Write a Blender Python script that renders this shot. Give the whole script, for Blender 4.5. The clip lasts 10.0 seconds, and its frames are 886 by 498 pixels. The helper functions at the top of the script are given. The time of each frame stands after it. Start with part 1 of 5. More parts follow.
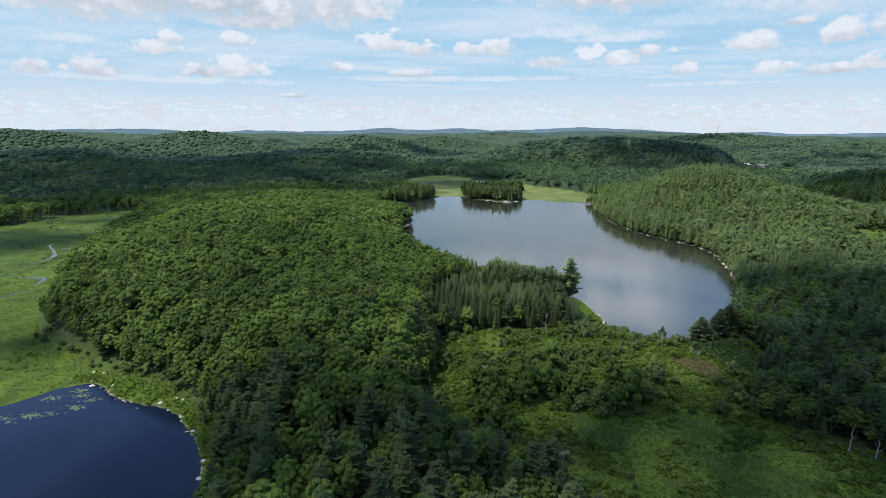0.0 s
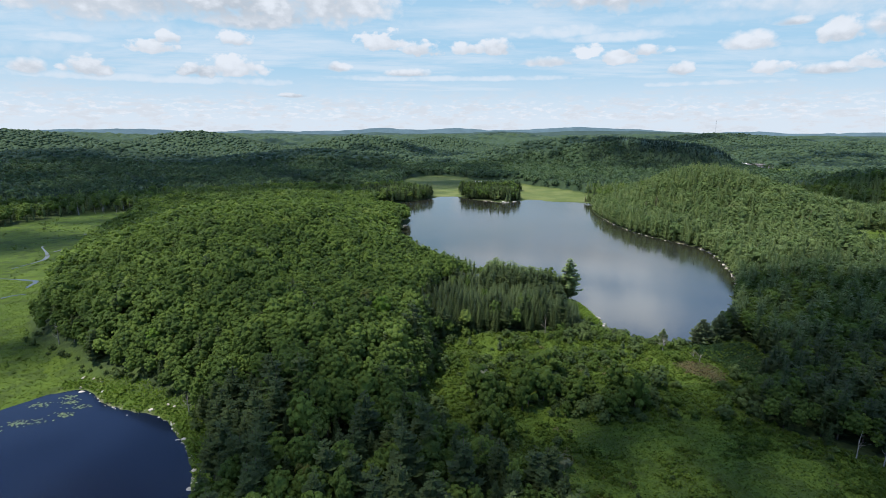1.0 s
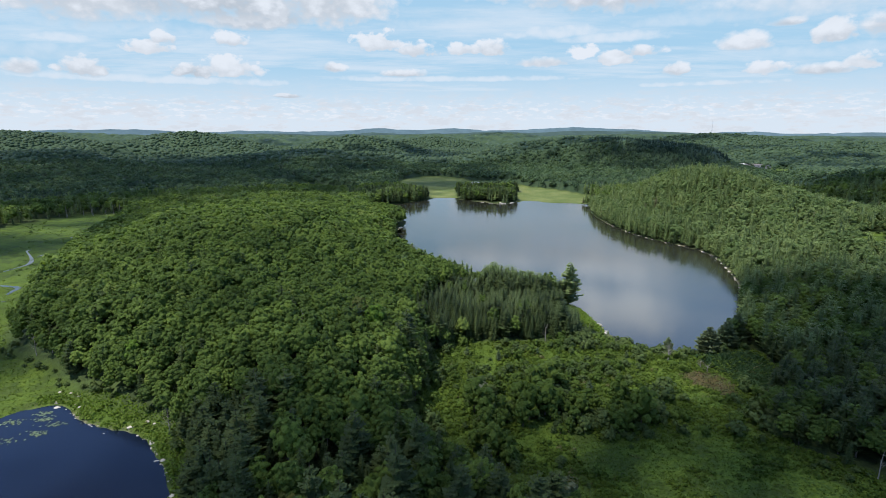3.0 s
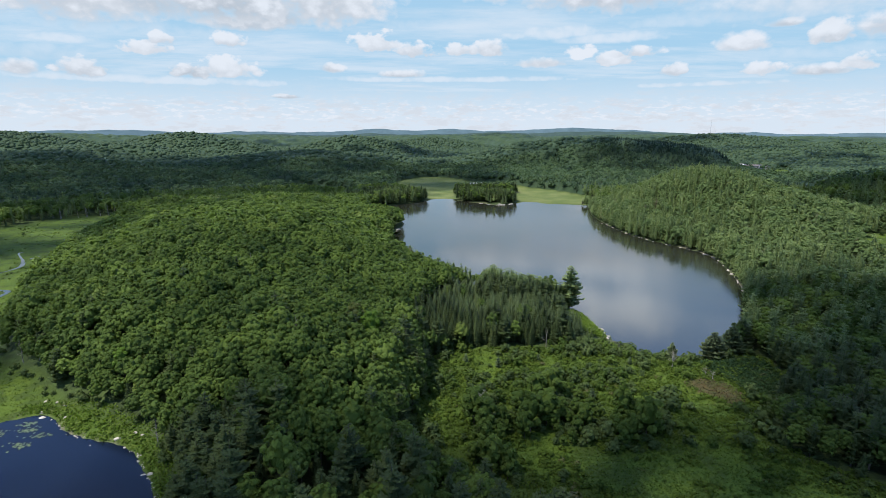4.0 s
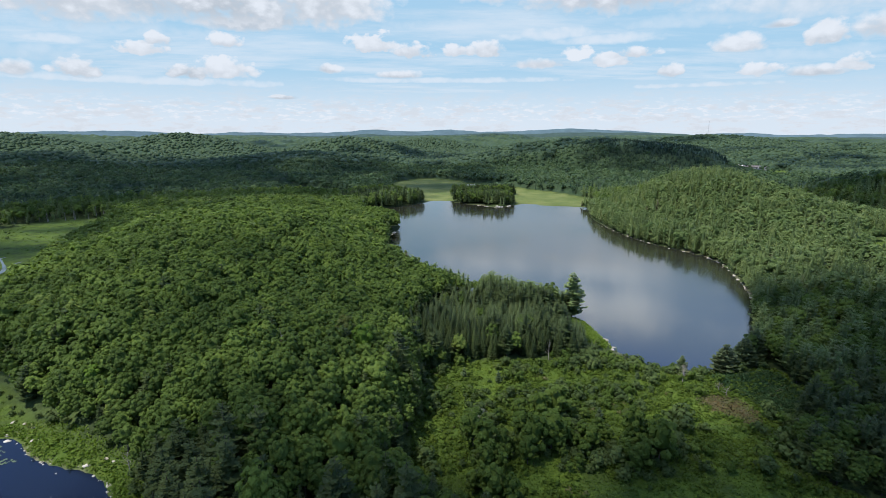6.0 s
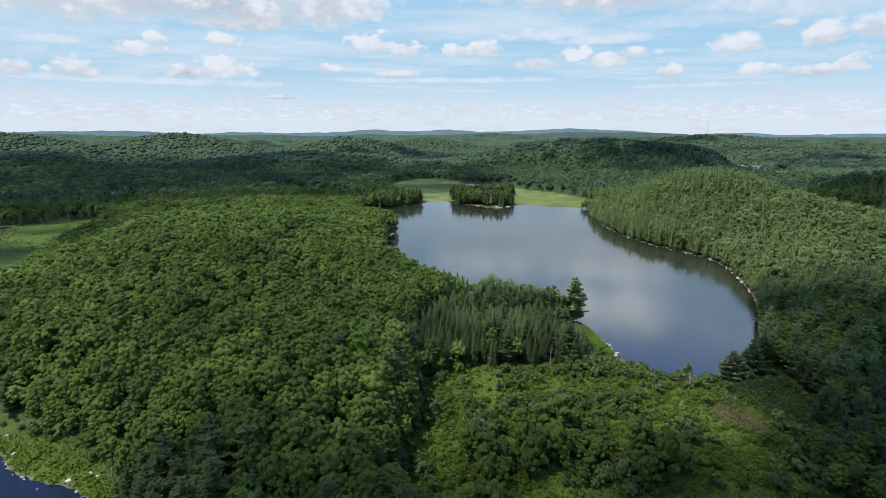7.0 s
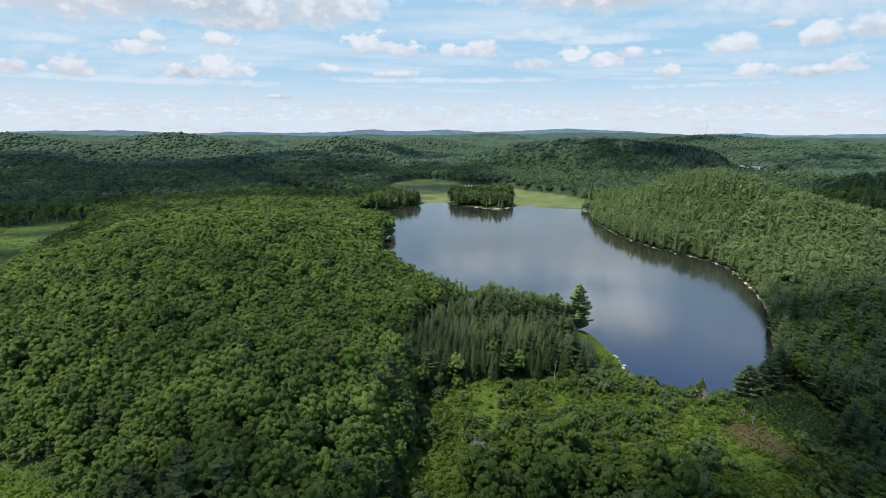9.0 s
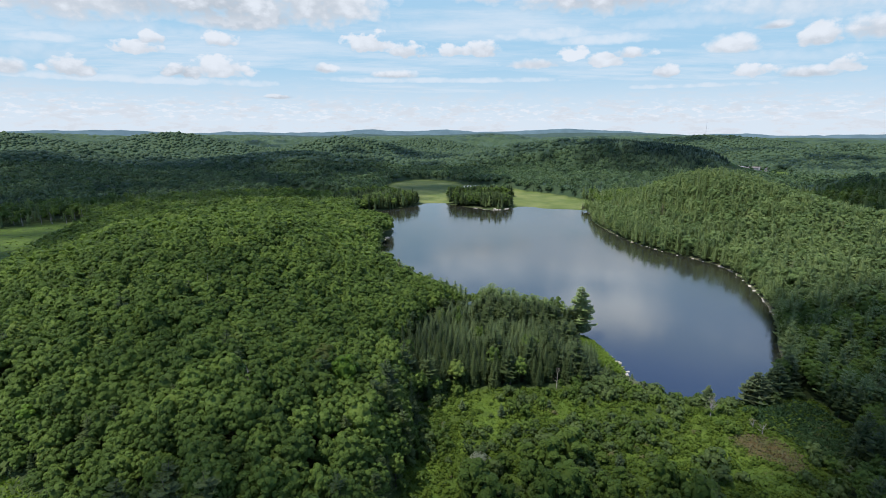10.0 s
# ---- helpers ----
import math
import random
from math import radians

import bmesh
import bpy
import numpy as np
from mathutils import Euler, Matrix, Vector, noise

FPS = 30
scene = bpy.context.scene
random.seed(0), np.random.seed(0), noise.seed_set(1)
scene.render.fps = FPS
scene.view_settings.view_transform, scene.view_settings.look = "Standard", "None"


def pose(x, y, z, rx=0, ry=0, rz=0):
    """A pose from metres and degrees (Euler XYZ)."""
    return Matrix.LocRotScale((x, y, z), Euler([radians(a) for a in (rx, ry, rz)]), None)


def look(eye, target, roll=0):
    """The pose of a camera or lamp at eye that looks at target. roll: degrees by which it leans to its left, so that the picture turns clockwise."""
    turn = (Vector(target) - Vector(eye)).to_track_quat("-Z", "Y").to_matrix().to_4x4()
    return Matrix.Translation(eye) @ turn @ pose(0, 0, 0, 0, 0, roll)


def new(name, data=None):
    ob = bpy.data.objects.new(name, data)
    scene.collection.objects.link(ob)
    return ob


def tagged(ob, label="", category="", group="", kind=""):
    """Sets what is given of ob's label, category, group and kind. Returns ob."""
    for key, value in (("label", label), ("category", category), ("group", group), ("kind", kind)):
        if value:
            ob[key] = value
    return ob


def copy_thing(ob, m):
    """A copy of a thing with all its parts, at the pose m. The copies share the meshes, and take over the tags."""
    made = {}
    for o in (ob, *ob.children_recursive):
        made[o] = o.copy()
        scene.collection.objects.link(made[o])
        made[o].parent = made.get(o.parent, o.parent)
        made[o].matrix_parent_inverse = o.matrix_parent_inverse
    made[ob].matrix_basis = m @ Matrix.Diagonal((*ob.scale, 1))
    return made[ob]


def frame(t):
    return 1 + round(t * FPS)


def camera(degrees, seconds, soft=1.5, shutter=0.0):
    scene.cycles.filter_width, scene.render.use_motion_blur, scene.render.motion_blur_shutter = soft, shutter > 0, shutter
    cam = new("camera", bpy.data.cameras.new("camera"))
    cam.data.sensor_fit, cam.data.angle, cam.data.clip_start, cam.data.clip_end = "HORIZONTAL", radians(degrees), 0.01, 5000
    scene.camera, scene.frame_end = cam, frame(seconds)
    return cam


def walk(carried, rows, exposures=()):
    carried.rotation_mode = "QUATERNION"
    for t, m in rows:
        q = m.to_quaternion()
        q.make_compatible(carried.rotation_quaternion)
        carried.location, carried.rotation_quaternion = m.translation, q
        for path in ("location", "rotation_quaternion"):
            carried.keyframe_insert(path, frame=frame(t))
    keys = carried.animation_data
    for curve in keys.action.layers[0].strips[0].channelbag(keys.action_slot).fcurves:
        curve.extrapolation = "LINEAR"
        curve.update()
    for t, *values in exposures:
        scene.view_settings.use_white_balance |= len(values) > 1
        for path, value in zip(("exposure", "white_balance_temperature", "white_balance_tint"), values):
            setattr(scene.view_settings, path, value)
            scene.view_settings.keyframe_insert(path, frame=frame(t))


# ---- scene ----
# The drone flies level, 90 m over the lake, nose tipped 13 degrees down.
cam = camera(82.0, 10.0, soft=0.7)
PATH = [
    (0.0, 0.00, 0.00, 89.94, 0.000, -13.293, 0.051),
    (1.0, 0.18, 3.84, 89.95, -0.234, -13.312, 0.022),
    (2.0, 0.33, 8.09, 89.96, -0.446, -13.310, -0.012),
    (3.0, 0.47, 12.85, 90.00, -0.635, -13.280, -0.032),
    (4.0, 0.63, 18.14, 90.04, -0.804, -13.222, -0.035),
    (5.0, 0.85, 23.83, 90.07, -0.973, -13.157, -0.034),
    (6.0, 1.06, 29.66, 90.05, -1.122, -13.137, -0.041),
    (7.0, 1.24, 35.55, 90.01, -1.255, -13.143, -0.049),
    (8.0, 1.40, 41.33, 89.99, -1.378, -13.147, -0.020),
    (9.0, 1.54, 47.06, 89.99, -1.484, -13.139, 0.030),
    (10.0, 1.68, 52.54, 90.00, -1.605, -13.141, 0.077),
]
walk(cam, [(t, pose(x, y, z, 90 + pitch, 0, yaw) @ pose(0, 0, 0, 0, 0, roll))
           for t, x, y, z, yaw, pitch, roll in PATH], exposures=[(0, 0.5)])

# ---- light: a high summer sun from the left and a little behind, sky with broken cloud ----
SUN_AZ, SUN_EL = radians(-112), radians(63)          # azimuth clockwise from +y
TO_SUN = Vector((math.sin(SUN_AZ) * math.cos(SUN_EL), math.cos(SUN_AZ) * math.cos(SUN_EL), math.sin(SUN_EL)))


def nodes_of(owner):
    owner.use_nodes = True
    tree = owner.node_tree
    tree.nodes.clear()
    return tree


def node(tree, kind, inputs=None, **settings):
    n = tree.nodes.new(kind)
    for k, v in settings.items():
        setattr(n, k, v)
    for k, v in (inputs or {}).items():
        if isinstance(v, bpy.types.NodeSocket):
            tree.links.new(v, n.inputs[k])
        else:
            n.inputs[k].default_value = v
    return n


def calc(tree, op, a, b=0.0, c=0.0, clamp=False):
    return node(tree, "ShaderNodeMath", {0: a, 1: b, 2: c}, operation=op, use_clamp=clamp).outputs[0]


def blend(tree, fac, a, b, how="MIX"):
    n = node(tree, "ShaderNodeMix", data_type="RGBA", blend_type=how)
    for socket, v in ((n.inputs["Factor"], fac), (n.inputs[6], a), (n.inputs[7], b)):
        if isinstance(v, bpy.types.NodeSocket):
            tree.links.new(v, socket)
        else:
            socket.default_value = v
    return n.outputs[2]


def remap(tree, v, lo, hi, a=0.0, b=1.0):
    n = node(tree, "ShaderNodeMapRange", {0: v, 1: lo, 2: hi, 3: a, 4: b}, interpolation_type="SMOOTHSTEP")
    return n.outputs[0]


def grain(tree, vector, scale, detail=4.0, rough=0.55):
    return node(tree, "ShaderNodeTexNoise", {"Vector": vector, "Scale": scale, "Detail": detail, "Roughness": rough}).outputs[0]


def rgb(r, g, b):
    return (r, g, b, 1.0)


# azimuth, elevation, half width, half height (degrees), greyness of the base, softness of the rim
CLOUDS = [
    (-33.3, 11.2, 7.0, 2.9, 0.5, 0.7), (-20.7, 12.2, 7.5, 3.0, 0.8, 0.7), (-11.3, 12.6, 6.2, 3.3, 0.5, 0.6),
    (-18.9, 10.2, 4.6, 1.1, 1.0, 0.9), (-27.6, 7.3, 2.2, 0.75, 0.3, 0.35), (-26.4, 8.1, 1.3, 0.7, 0.4, 0.4), (-20.7, 8.3, 1.4, 0.85, 0.4, 0.4),
    (-6.2, 8.6, 2.1, 1.15, 0.35, 0.3), (-2.2, 7.9, 2.3, 0.95, 0.4, 0.35), (3.0, 8.0, 1.9, 0.75, 0.35, 0.4),
    (5.8, 8.2, 1.6, 0.9, 0.5, 0.5), (7.1, 13.8, 6.3, 1.5, 0.5, 0.8), (18.7, 13.1, 9.5, 2.5, 0.6, 0.7),
    (12.0, 9.5, 5.0, 0.8, 0.0, 1.1), (18.0, 8.8, 5.0, 0.6, 0.0, 1.1), (15.3, 7.4, 1.6, 0.85, 0.2, 0.3),
    (18.3, 6.9, 2.4, 0.8, 0.3, 0.35), (20.6, 7.4, 1.9, 0.65, 0.4, 0.5), (11.4, 6.7, 3.0, 0.6, 0.4, 0.6), (24.1, 5.6, 1.3, 0.75, 0.5, 0.5),
    (31.8, 5.3, 2.0, 0.7, 0.3, 0.4), (35.9, 5.0, 2.4, 0.6, 0.6, 0.7), (38.6, 5.5, 1.3, 0.75, 0.3, 0.4), (29.8, 7.6, 2.2, 0.95, 0.4, 0.6),
    (36.4, 7.9, 1.7, 1.15, 0.5, 0.5), (40.0, 8.2, 2.2, 1.2, 0.5, 0.7), (34.5, 11.4, 8.5, 2.9, 0.3, 1.1), (32.9, 9.1, 1.4, 0.45, 1.0, 0.9),
    (-33.1, 5.3, 1.9, 0.95, 0.5, 0.4), (-24.3, 5.5, 1.8, 0.8, 0.8, 0.5), (-21.0, 5.8, 2.7, 1.1, 0.35, 0.4), (-37.4, 5.1, 1.3, 0.8, 0.5, 0.6),
    (-28.0, 4.5, 13.9, 0.5, 0.1, 1.1), (0.7, 5.1, 13.1, 0.35, 0.2, 1.1), (27.2, 4.2, 8.3, 0.3, 0.1, 1.1),
    (-35.0, 7.6, 3.3, 0.5, 0.0, 1.1), (-10.8, 6.2, 1.2, 0.6, 0.6, 0.7), (-15.6, 3.3, 1.4, 0.28, 1.0, 0.6), (-3.6, 5.7, 2.4, 0.5, 0.9, 0.8),
    (-30.0, 8.7, 11.0, 0.9, 0.2, 1.3), (3.0, 10.4, 8.0, 0.7, 0.1, 1.3), (28.0, 10.0, 9.0, 0.8, 0.2, 1.3), (-36.0, 6.3, 7.0, 0.9, 0.3, 1.3),
    (33.0, 6.4, 9.0, 0.7, 0.2, 1.3), (-27.0, 11.5, 4.0, 2.0, 0.7, 0.9), (-16.0, 11.0, 3.5, 1.6, 0.8, 0.9),
    (20.5, 18.6, 6.2, 2.9, 0.1, 0.95), (2.0, 16.0, 12.0, 1.3, 0.1, 1.2), (-20.0, 17.0, 12.0, 2.0, 0.3, 1.2), (40.0, 19.0, 9.0, 2.2, 0.3, 1.2),
]


def build_sky():
    world = bpy.data.worlds.new("sky")
    scene.world = world
    t = nodes_of(world)
    sky = node(t, "ShaderNodeTexSky", sky_type="NISHITA", sun_disc=False, sun_elevation=SUN_EL, sun_rotation=SUN_AZ,
               altitude=300, air_density=1.0, dust_density=2.0, ozone_density=2.0)
    way = node(t, "ShaderNodeTexCoord").outputs["Generated"]
    part_xyz = node(t, "ShaderNodeSeparateXYZ", {0: way})
    up = calc(t, "MAXIMUM", part_xyz.outputs[2], 0.0)
    over = calc(t, "ADD", up, 0.045)
    # the cloud deck: directions laid on to a level plane
    plane = node(t, "ShaderNodeCombineXYZ", {0: calc(t, "DIVIDE", part_xyz.outputs[0], over),
                                             1: calc(t, "DIVIDE", part_xyz.outputs[1], over), 2: 3.7}).outputs[0]
    puffs = grain(t, plane, 0.95, 8.0, 0.56)
    sheets = grain(t, node(t, "ShaderNodeMapping", {"Vector": plane, "Scale": (0.34, 0.75, 1.0)}).outputs[0], 1.0, 9.0, 0.66)
    east = calc(t, "ARCTAN2", part_xyz.outputs[0], part_xyz.outputs[1])
    rise = calc(t, "ARCSINE", part_xyz.outputs[2])
    # heaps over the far hills
    flatter = node(t, "ShaderNodeMapping", {"Vector": way, "Scale": (1.0, 1.0, 1.5)}).outputs[0]
    edge = calc(t, "SUBTRACT", grain(t, flatter, 26.0, 7.0, 0.58), 0.5)
    billow = calc(t, "SUBTRACT", 0.45, node(t, "ShaderNodeTexVoronoi", {"Vector": flatter, "Scale": 62.0, "Smoothness": 0.6}, feature="SMOOTH_F1").outputs[0])
    edge = calc(t, "MULTIPLY_ADD", billow, 0.22, edge)
    cover, shade = None, None
    for az, el, w, h, grey, soft in CLOUDS:
        u = calc(t, "MULTIPLY", calc(t, "SUBTRACT", east, radians(az)), 0.86 / radians(w))
        v = calc(t, "MULTIPLY", calc(t, "SUBTRACT", rise, radians(el)), 0.86 / radians(h))
        v2 = calc(t, "MULTIPLY", v, remap(t, v, -0.5, 0.0, 1.5, 1.0))
        q = calc(t, "SUBTRACT", 1.0, calc(t, "MULTIPLY_ADD", u, u, calc(t, "MULTIPLY", v2, v2)))
        m = remap(t, calc(t, "MULTIPLY_ADD", edge, 4.2 if soft < 0.55 else 2.6, q), -0.15 - 0.4 * soft, 0.25 + 0.9 * soft, 0.0, 1.0 if soft < 1 else (0.75 if soft < 1.2 else 0.5))
        cover = m if cover is None else calc(t, "MAXIMUM", cover, m)
        if grey < 0.25:
            continue
        g = calc(t, "MULTIPLY", m, remap(t, calc(t, "MULTIPLY_ADD", edge, 3.4, v), -0.8, 0.75, min(1.0, grey * 1.5), 0.0))
        shade = g if shade is None else calc(t, "MAXIMUM", shade, g)
    high = remap(t, up, 0.46, 0.60)                      # higher up the deck goes on, then breaks into blue
    gaps = remap(t, up, 0.27, 0.36, 0.0, 0.34)
    puffs_high = calc(t, "SUBTRACT", puffs, gaps)
    heaps = calc(t, "MULTIPLY", remap(t, puffs_high, 0.44, 0.60), high)
    body = calc(t, "MULTIPLY", remap(t, puffs_high, 0.55, 0.78, 0.0, 0.5), high)
    veil = calc(t, "MULTIPLY", remap(t, sheets, 0.40, 0.66, 0.08, 0.62), remap(t, up, 0.21, 0.27, 1.0, 0.15))
    cover = calc(t, "MAXIMUM", calc(t, "MAXIMUM", cover, heaps), veil)
    low = remap(t, up, 0.0, 0.14, 0.80, 0.0)
    # small far heaps along the horizon
    row = node(t, "ShaderNodeCombineXYZ", {0: calc(t, "MULTIPLY", east, 62.0), 1: calc(t, "MULTIPLY", rise, 210.0), 2: 1.3}).outputs[0]
    small = calc(t, "MULTIPLY", remap(t, grain(t, row, 1.0, 6.0, 0.6), 0.50, 0.64),
                 calc(t, "MULTIPLY", remap(t, up, 0.012, 0.022), remap(t, up, 0.035, 0.065, 0.32, 0.0)))
    thin = calc(t, "MULTIPLY", remap(t, grain(t, row, 0.40, 6.0, 0.65), 0.46, 0.62, 0.0, 0.30), remap(t, up, 0.03, 0.10, 1.0, 0.0))
    cover = calc(t, "ADD", calc(t, "MAXIMUM", cover, low), calc(t, "ADD", small, thin), clamp=True)
    grey = calc(t, "MAXIMUM", calc(t, "MAXIMUM", shade, body), calc(t, "MULTIPLY", thin, 1.2), clamp=True)
    cloud = blend(t, grey, rgb(7.7, 8.3, 9.2), rgb(4.7, 5.3, 6.1))
    cloud = blend(t, remap(t, up, 0.225, 0.27, 0.0, 0.9), cloud, rgb(15.0, 16.6, 18.6))   # higher clouds, out of view, made twice as bright to lift the lake's reflection
    blue = blend(t, 0.85, sky.outputs[0], rgb(3.7, 6.5, 8.9))
    # Sky above the view: blue added to lift the shade and tint the water.
    zenith = blend(t, remap(t, up, 0.205, 0.36), blue, rgb(4.0, 6.8, 11.6))
    zenith = blend(t, remap(t, up, 0.35, 0.43), zenith, rgb(1.7, 4.5, 12.4))
    zenith = blend(t, remap(t, up, 0.60, 0.76), zenith, rgb(4.7, 6.0, 7.6))          # unseen whiter zenith, added to make the shade less blue
    colour = blend(t, cover, zenith, cloud)
    back = node(t, "ShaderNodeBackground", {"Color": colour, "Strength": 0.072})
    out = node(t, "ShaderNodeOutputWorld")
    t.links.new(back.outputs[0], out.inputs[0])


build_sky()
sun = new("sun", bpy.data.lights.new("sun", "SUN"))
sun.data.energy, sun.data.angle, sun.data.color = 5.0, radians(0.6), (1.0, 0.95, 0.86)
sun.matrix_world = look((0, 0, 300), Vector((0, 0, 300)) - TO_SUN)


# ---- materials ----
def surface(name, build):
    m = bpy.data.materials.new(name)
    t = nodes_of(m)
    bsdf = node(t, "ShaderNodeBsdfPrincipled")
    out = node(t, "ShaderNodeOutputMaterial")
    t.links.new(bsdf.outputs[0], out.inputs[0])
    build(t, bsdf, out)
    return m


def put_in(t, bsdf, **values):
    for k, v in values.items():
        k = {"base": "Base Color", "rough": "Roughness", "bump": "Normal", "metal": "Metallic", "ior": "IOR", "spec": "Specular IOR Level"}[k]
        if isinstance(v, bpy.types.NodeSocket):
            t.links.new(v, bsdf.inputs[k])
        else:
            bsdf.inputs[k].default_value = v


def bumpy(t, height, distance, strength=1.0):
    return node(t, "ShaderNodeBump", {"Height": height, "Distance": distance, "Strength": strength}).outputs[0]


def where(t):
    return node(t, "ShaderNodeNewGeometry").outputs["Position"]


def leaf_surface(name, deep, mid, pale, rare, spread=1.0, shine=0.12):
    """Foliage: hue by tree (tint) and by spray of leaves, thin enough to let some sun through."""
    def build(t, bsdf, out):
        tint = node(t, "ShaderNodeAttribute", attribute_name="tint").outputs["Fac"]
        own = node(t, "ShaderNodeObjectInfo").outputs["Random"]
        each = calc(t, "FRACT", calc(t, "ADD", tint, own))
        spray = node(t, "ShaderNodeNewGeometry").outputs["Random Per Island"]
        patch = grain(t, where(t), 0.028, 3.0)
        hue = calc(t, "ADD", calc(t, "MULTIPLY", each, 0.55 * spread), calc(t, "MULTIPLY", patch, 0.55))
        hue = calc(t, "ADD", hue, calc(t, "MULTIPLY", calc(t, "SUBTRACT", spray, 0.5), 0.20))
        ramp = node(t, "ShaderNodeValToRGB", {0: hue})
        e = ramp.color_ramp.elements
        e[0].position, e[0].color = 0.12, rgb(*deep)
        e[1].position, e[1].color = 0.93, rgb(*pale)
        m = e.new(0.5)
        m.color = rgb(*mid)
        odd = remap(t, each, 0.985, 0.99)
        col = blend(t, odd, ramp.outputs[0], rgb(*rare))
        put_in(t, bsdf, base=col, rough=0.55, spec=shine, bump=bumpy(t, grain(t, where(t), 1.9, 3.0, 0.7), 0.5, 0.6))
        thin = node(t, "ShaderNodeBsdfTranslucent", {"Color": blend(t, 1.0, col, rgb(1.25, 1.3, 0.8), "MULTIPLY")})
        both = node(t, "ShaderNodeMixShader", {0: 0.38, 1: bsdf.outputs[0], 2: thin.outputs[0]})
        t.links.new(both.outputs[0], out.inputs[0])
    return surface(name, build)


def make_ground(t, bsdf, out):
    p = where(t)
    meadow = node(t, "ShaderNodeAttribute", attribute_name="meadow").outputs["Fac"]
    dry = node(t, "ShaderNodeAttribute", attribute_name="dry").outputs["Fac"]
    bank = node(t, "ShaderNodeAttribute", attribute_name="bank").outputs["Fac"]
    a, b, c = grain(t, p, 0.035, 5.0), grain(t, p, 0.35, 6.0, 0.65), grain(t, p, 2.2, 3.0)
    grass = blend(t, remap(t, a, 0.35, 0.65), rgb(0.046, 0.078, 0.010), rgb(0.076, 0.114, 0.014))
    grass = blend(t, remap(t, b, 0.42, 0.66), grass, rgb(0.050, 0.084, 0.013))
    grass = blend(t, remap(t, c, 0.55, 0.75, 0.0, 0.6), grass, rgb(0.078, 0.112, 0.022))
    clump = grain(t, p, 0.11, 4.0, 0.6)
    grass = blend(t, remap(t, clump, 0.46, 0.62, 0.0, 0.7), grass, rgb(0.030, 0.048, 0.011))
    pale = node(t, "ShaderNodeAttribute", attribute_name="pale").outputs["Fac"]
    grass = blend(t, pale, grass, blend(t, remap(t, a, 0.35, 0.65), rgb(0.085, 0.112, 0.034), rgb(0.135, 0.152, 0.055)))
    straw = blend(t, remap(t, b, 0.35, 0.65), rgb(0.064, 0.044, 0.017), rgb(0.046, 0.052, 0.013))
    litter = blend(t, remap(t, b, 0.4, 0.65), rgb(0.026, 0.040, 0.014), rgb(0.046, 0.070, 0.020))
    shore = blend(t, remap(t, c, 0.4, 0.65), rgb(0.13, 0.11, 0.08), rgb(0.24, 0.21, 0.17))
    col = blend(t, meadow, litter, grass)
    col = blend(t, dry, col, straw)
    col = blend(t, bank, col, shore)
    put_in(t, bsdf, base=col, rough=0.9, spec=0.15, bump=bumpy(t, calc(t, "ADD", b, calc(t, "MULTIPLY", c, 0.4)), 0.9))


def make_water(low, high, ior):
    def build(t, bsdf, out):
        p = where(t)
        flat = node(t, "ShaderNodeMapping", {"Vector": p, "Scale": (1.0, 0.45, 1.0)}).outputs[0]
        ripple = grain(t, flat, 0.9, 3.0)
        gust = grain(t, flat, 0.012, 3.0)
        depth = grain(t, p, 0.02, 2.0)
        relief = bumpy(t, ripple, 0.010, 0.5)
        deep = node(t, "ShaderNodeBsdfDiffuse", {"Color": blend(t, depth, rgb(*low), rgb(*high))})
        gloss = node(t, "ShaderNodeBsdfGlossy", {"Color": rgb(1, 1, 1), "Roughness": remap(t, gust, 0.40, 0.62, 0.09, 0.16), "Normal": relief})
        share_of = node(t, "ShaderNodeFresnel", {"IOR": ior})
        both = node(t, "ShaderNodeMixShader", {0: share_of.outputs[0], 1: deep.outputs[0], 2: gloss.outputs[0]})
        t.links.new(both.outputs[0], out.inputs[0])
    return build


def make_rock(t, bsdf, out):
    p = where(t)
    own = node(t, "ShaderNodeObjectInfo").outputs["Random"]
    a, b = grain(t, p, 0.9, 5.0), grain(t, p, 6.0, 4.0, 0.7)
    col = blend(t, own, rgb(0.24, 0.22, 0.19), rgb(0.38, 0.35, 0.31))
    col = blend(t, remap(t, a, 0.5, 0.7, 0.0, 0.7), col, rgb(0.16, 0.16, 0.13))
    put_in(t, bsdf, base=col, rough=0.85, bump=bumpy(t, b, 0.08))


def make_bark(deep, pale):
    def build(t, bsdf, out):
        p = node(t, "ShaderNodeMapping", {"Vector": where(t), "Scale": (1.0, 1.0, 0.25)}).outputs[0]
        a, b = grain(t, p, 2.0), grain(t, p, 12.0, 4.0, 0.7)
        put_in(t, bsdf, base=blend(t, remap(t, a, 0.35, 0.65), rgb(*deep), rgb(*pale)), rough=0.9, bump=bumpy(t, b, 0.05))
    return build


def make_plain(low, high, scale, rough=0.8):
    def build(t, bsdf, out):
        a = grain(t, where(t), scale)
        put_in(t, bsdf, base=blend(t, remap(t, a, 0.35, 0.65), rgb(*low), rgb(*high)), rough=rough, bump=bumpy(t, a, 0.03))
    return build


